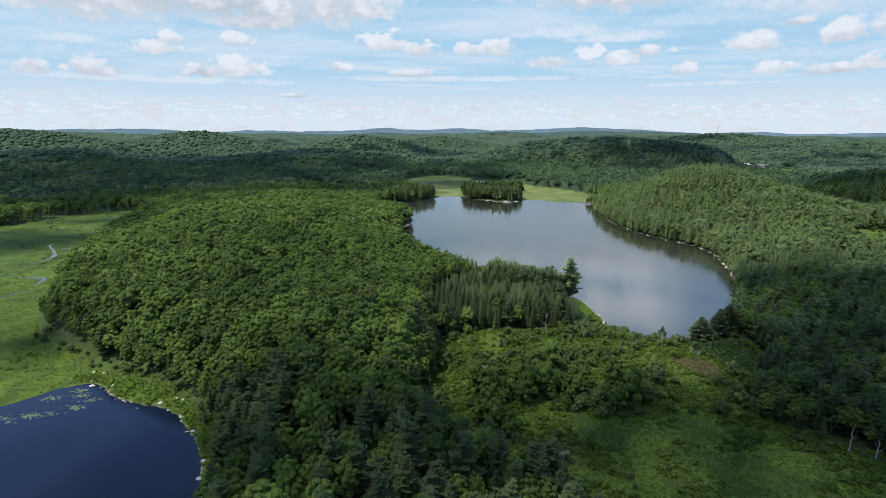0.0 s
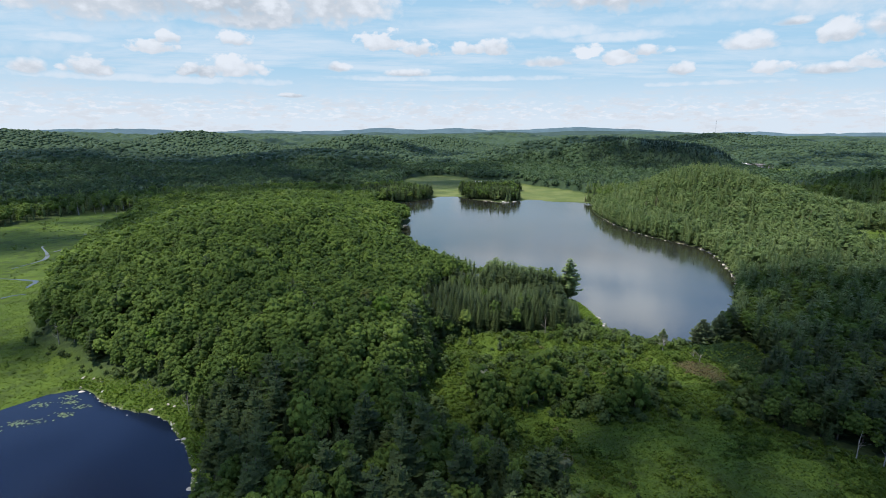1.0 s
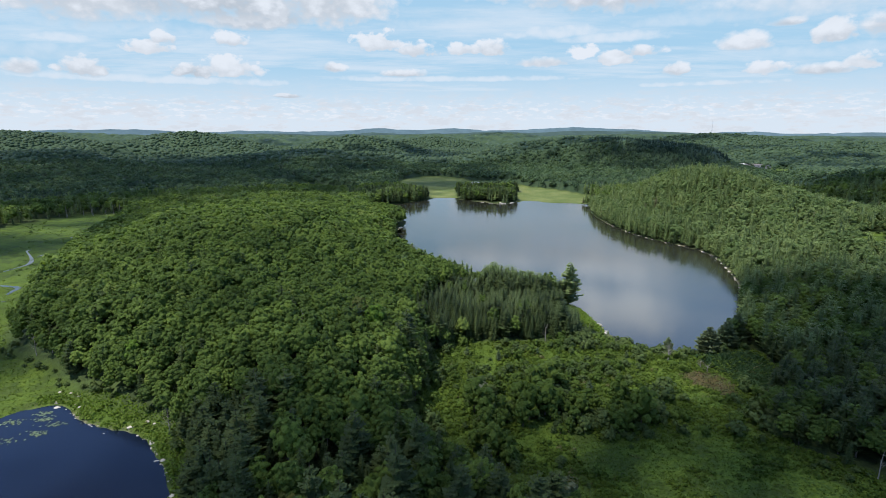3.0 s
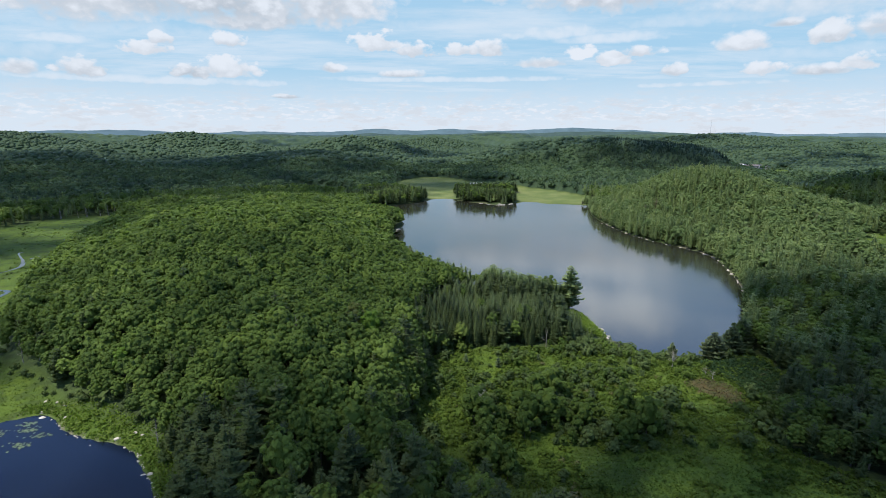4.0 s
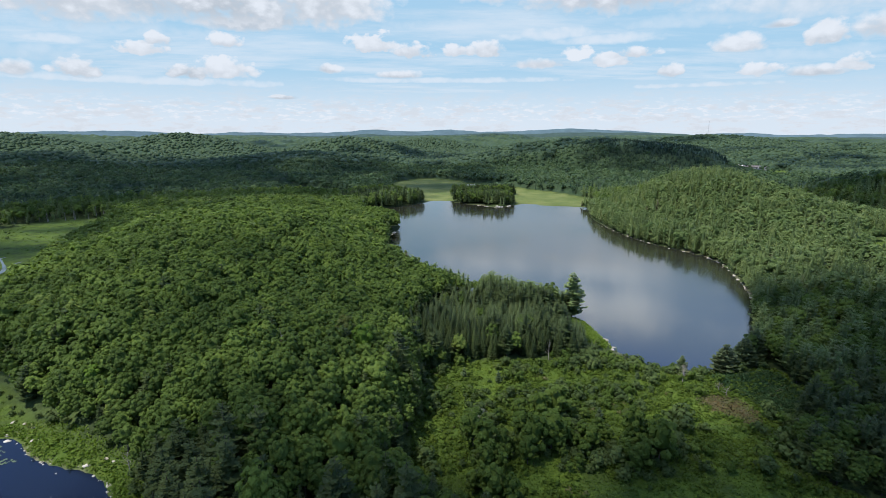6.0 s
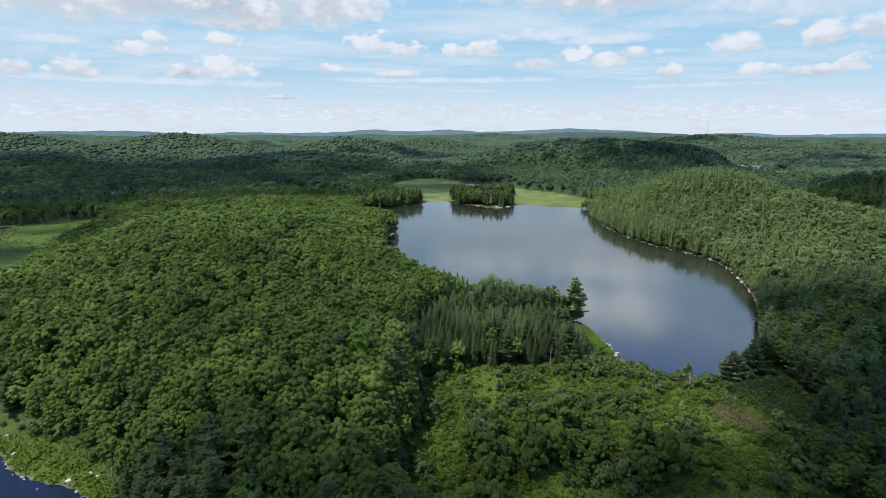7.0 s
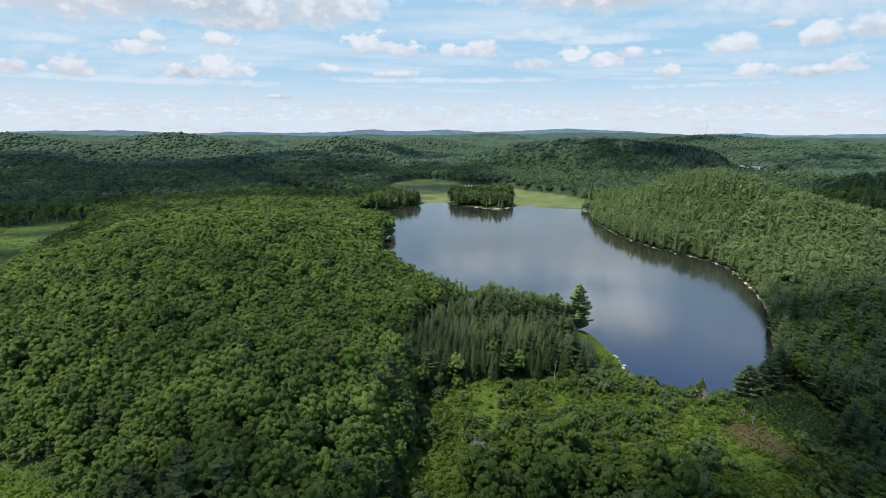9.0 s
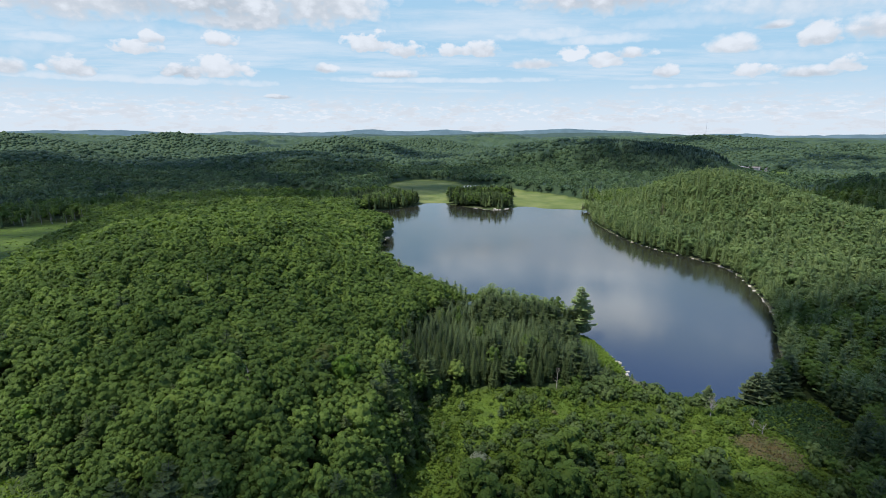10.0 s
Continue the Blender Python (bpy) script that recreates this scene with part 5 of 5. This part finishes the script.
def stream(points, widths):
    p = np.array(points, float)
    for _ in range(3):
        p = np.vstack([p[:1], np.stack([0.75 * p[:-1] + 0.25 * p[1:], 0.25 * p[:-1] + 0.75 * p[1:]], 1).reshape(-1, 2), p[-1:]])
    w = np.interp(np.linspace(0, 1, len(p)), np.linspace(0, 1, len(widths)), widths) * 0.52 * (1 + 0.35 * wavy(p[:, 0], p[:, 1], 6, 2))
    d = np.gradient(p, axis=0)
    d /= np.linalg.norm(d, axis=1)[:, None]
    side = np.stack([-d[:, 1], d[:, 0]], 1) * w[:, None] / 2
    a, b = p + side, p - side
    z = np.maximum(height(a[:, 0], a[:, 1]), height(b[:, 0], b[:, 1])) + 0.10
    v = np.concatenate([np.column_stack([a, z]), np.column_stack([b, z])])
    n, k = len(p), np.arange(len(p) - 1)
    tagged(new("stream_water", mesh_of("stream_water", v, [np.stack([k, k + n, k + n + 1, k + 1], 1)], WATER)), "winding shallow stream through the green marsh", "water", kind="structure")


stream([(-240, 262), (-237, 266), (-235, 271), (-229, 273)], (3, 4, 3, 2))
stream([(-276, 305), (-260, 302), (-251, 300), (-241, 298), (-240, 290), (-238, 284)], (2, 1.5, 4, 5, 4, 2))
stream([(-280, 326), (-278, 334), (-277, 342), (-277, 352), (-286, 365), (-301, 381), (-309, 389), (-308, 393)], (2, 2, 3, 5, 4, 2, 3, 1.5))
stream([(-287, 372), (-286, 380)], (3, 2))
stream([(-311, 440), (-303, 435), (-289, 430)], (3, 2, 1))


# ---- far off: a farm building, a village, a mast ----
ROOF_PALE = surface("pale_metal_roof", make_plain((0.44, 0.43, 0.40), (0.54, 0.53, 0.49), 0.4, 0.5))
ROOF_DARK = surface("dark_roof", make_plain((0.10, 0.09, 0.09), (0.17, 0.15, 0.14), 0.5))
SIDING = surface("painted_siding", make_plain((0.24, 0.23, 0.22), (0.34, 0.33, 0.31), 0.4))
TIMBER = surface("brown_timber", make_plain((0.09, 0.07, 0.05), (0.14, 0.11, 0.08), 0.6))
GLASS_DARK = surface("window_glass", make_plain((0.02, 0.025, 0.03), (0.04, 0.045, 0.05), 0.6, 0.15))
STEEL = surface("galvanised_steel", make_plain((0.40, 0.41, 0.43), (0.52, 0.53, 0.55), 0.8, 0.5))
GRAVEL = surface("gravel", make_plain((0.26, 0.22, 0.17), (0.36, 0.31, 0.25), 0.8))


def part(name, bm, material, parent, label=""):
    me = bpy.data.meshes.new(name)
    bm.to_mesh(me)
    bm.free()
    me.materials.append(material)
    ob = new(name, me)
    ob.parent = parent
    return tagged(ob, label) if label else ob


def box(x0, x1, y0, y1, z0, z1):
    bm = bmesh.new()
    bmesh.ops.create_cube(bm, size=1)
    for v in bm.verts:
        v.co = ((x0, x1)[v.co.x > 0], (y0, y1)[v.co.y > 0], (z0, z1)[v.co.z > 0])
    return bm


def gable(length, depth, eave, ridge, over=0.5):
    """A pitched roof with thickness, its ridge along x."""
    bm = bmesh.new()
    half, run = length / 2 + over, depth / 2 + over
    drop = (ridge - eave) * over / (depth / 2)
    outline = [(-run, eave - drop), (0, ridge), (run, eave - drop), (run, eave - drop + 0.25), (0, ridge + 0.28), (-run, eave - drop + 0.25)]
    ends = [[bm.verts.new((s * half, y, z)) for y, z in outline] for s in (-1, 1)]
    for i in range(6):
        j = (i + 1) % 6
        bm.faces.new((ends[0][i], ends[0][j], ends[1][j], ends[1][i]))
    for a, b, c, d in ((0, 1, 4, 5), (1, 2, 3, 4)):
        bm.faces.new([ends[0][k] for k in (a, b, c, d)])
        bm.faces.new([ends[1][k] for k in (d, c, b, a)])
    bmesh.ops.recalc_face_normals(bm, faces=bm.faces[:])
    return bm


def house(x, y, length, depth, eave, ridge, turn, roof, label, windows=4, name="house", siding=SIDING):
    root = tagged(new(name), label, "building", "far buildings")
    wall = box(-length / 2, length / 2, -depth / 2, depth / 2, -1.5, eave)
    for s in (-1, 1):                                 # gable ends
        a = [wall.verts.new((s * length / 2, yy, zz)) for yy, zz in ((-depth / 2, eave), (depth / 2, eave), (0, ridge))]
        wall.faces.new(a)
    part("wall", wall, siding, root)
    part("roof", gable(length, depth, eave, ridge), roof, root)
    for i in range(windows):
        u = -length / 2 + (i + 0.5) * length / windows
        part("window", box(u - 0.6, u + 0.6, -depth / 2 - 0.06, -depth / 2 + 0.02, eave * 0.4, eave * 0.8), GLASS_DARK, root)
    part("door", box(length * 0.12, length * 0.12 + 1.0, -depth / 2 - 0.07, -depth / 2 + 0.02, 0.0, 2.1), ROOF_DARK, root)
    root.matrix_basis = pose(x, y, at_ground(x, y) + 0.1, 0, 0, turn)


house(66, 848, 19, 8, 3.0, 4.8, 4, ROOF_PALE, "long low farm building with a pale roof and brown walls", 6, "house", TIMBER)
house(79, 850, 6, 6, 3.2, 4.8, 4, ROOF_DARK, "small dark outbuilding beside the farm building", 2, "outbuilding", TIMBER)
VILLAGE = [(690, 1130, 14, 9, 0), (705, 1142, 18, 10, 30), (724, 1136, 20, 12, -20), (742, 1150, 12, 9, 10), (758, 1140, 16, 9, 60), (712, 1166, 12, 8, 80),
           (735, 1176, 22, 12, 5), (670, 1155, 12, 8, 40), (648, 1175, 14, 9, -15), (690, 1190, 10, 8, 70), (620, 1220, 24, 10, 10), (760, 1172, 12, 8, 25)]
for i, (a, b, l, d, turn) in enumerate(VILLAGE):
    house(a - 28, b, l, d, 4.0 + i % 3, 7.0 + i % 3, turn, (ROOF_DARK, ROOF_PALE)[i % 3 == 0],
          ("grey-roofed village house among trees", "pale-roofed village building among trees")[i % 3 == 0], 3)
lane = bmesh.new()
pts = [(58, 838), (66, 842), (76, 842), (92, 838), (98, 846), (96, 850), (80, 846), (62, 846)]
lane.faces.new([lane.verts.new((a, b, at_ground(a, b) + 0.25)) for a, b in pts])
bmesh.ops.triangulate(lane, faces=lane.faces[:])
bmesh.ops.subdivide_edges(lane, edges=lane.edges[:], cuts=3)
for v in lane.verts:
    v.co.z = at_ground(v.co.x, v.co.y) + 0.12
me = bpy.data.meshes.new("drive")
lane.to_mesh(me)
lane.free()
me.materials.append(GRAVEL)
tagged(new("drive", me), "bare gravel drive before the farm building", "drive", kind="structure")


def mast(x, y, tall):
    """A guyed lattice mast."""
    root = tagged(new("radio_mast"), "slim grey guyed lattice radio mast on a hill", "mast")
    legs, braces = [], Shape()
    corners = [(math.cos(a) * 0.9, math.sin(a) * 0.9) for a in (0.5, 2.6, 4.7)]
    for cx, cy in corners:
        v, q = tube([(cx, cy, 0), (cx, cy, tall)], [0.13, 0.13], 5)
        ob = new("leg", mesh_of("leg", v, [q], STEEL))
        ob.parent = root
    for i in range(int(tall / 3)):
        for k in range(3):
            a, b = corners[k], corners[(k + 1 + i % 2) % 3]
            braces.add(*tube([(*a, i * 3), (*b, i * 3 + 3)], [0.06, 0.06], 4))
    v, q, t = braces.arrays()
    ob = new("brace", mesh_of("brace", v, [q], STEEL))
    ob.parent = root
    for k in range(3):
        a = k * 2.094
        v, q = tube([(0, 0, tall * 0.8), (math.cos(a) * 35, math.sin(a) * 35, 0)], [0.04, 0.04], 4)
        ob = new("guy_wire", mesh_of("guy_wire", v, [q], STEEL))
        ob.parent = root
    root.location = (x, y, at_ground(x, y) - 0.3)


mast(1069, 2036, 123 - at_ground(1069, 2036))
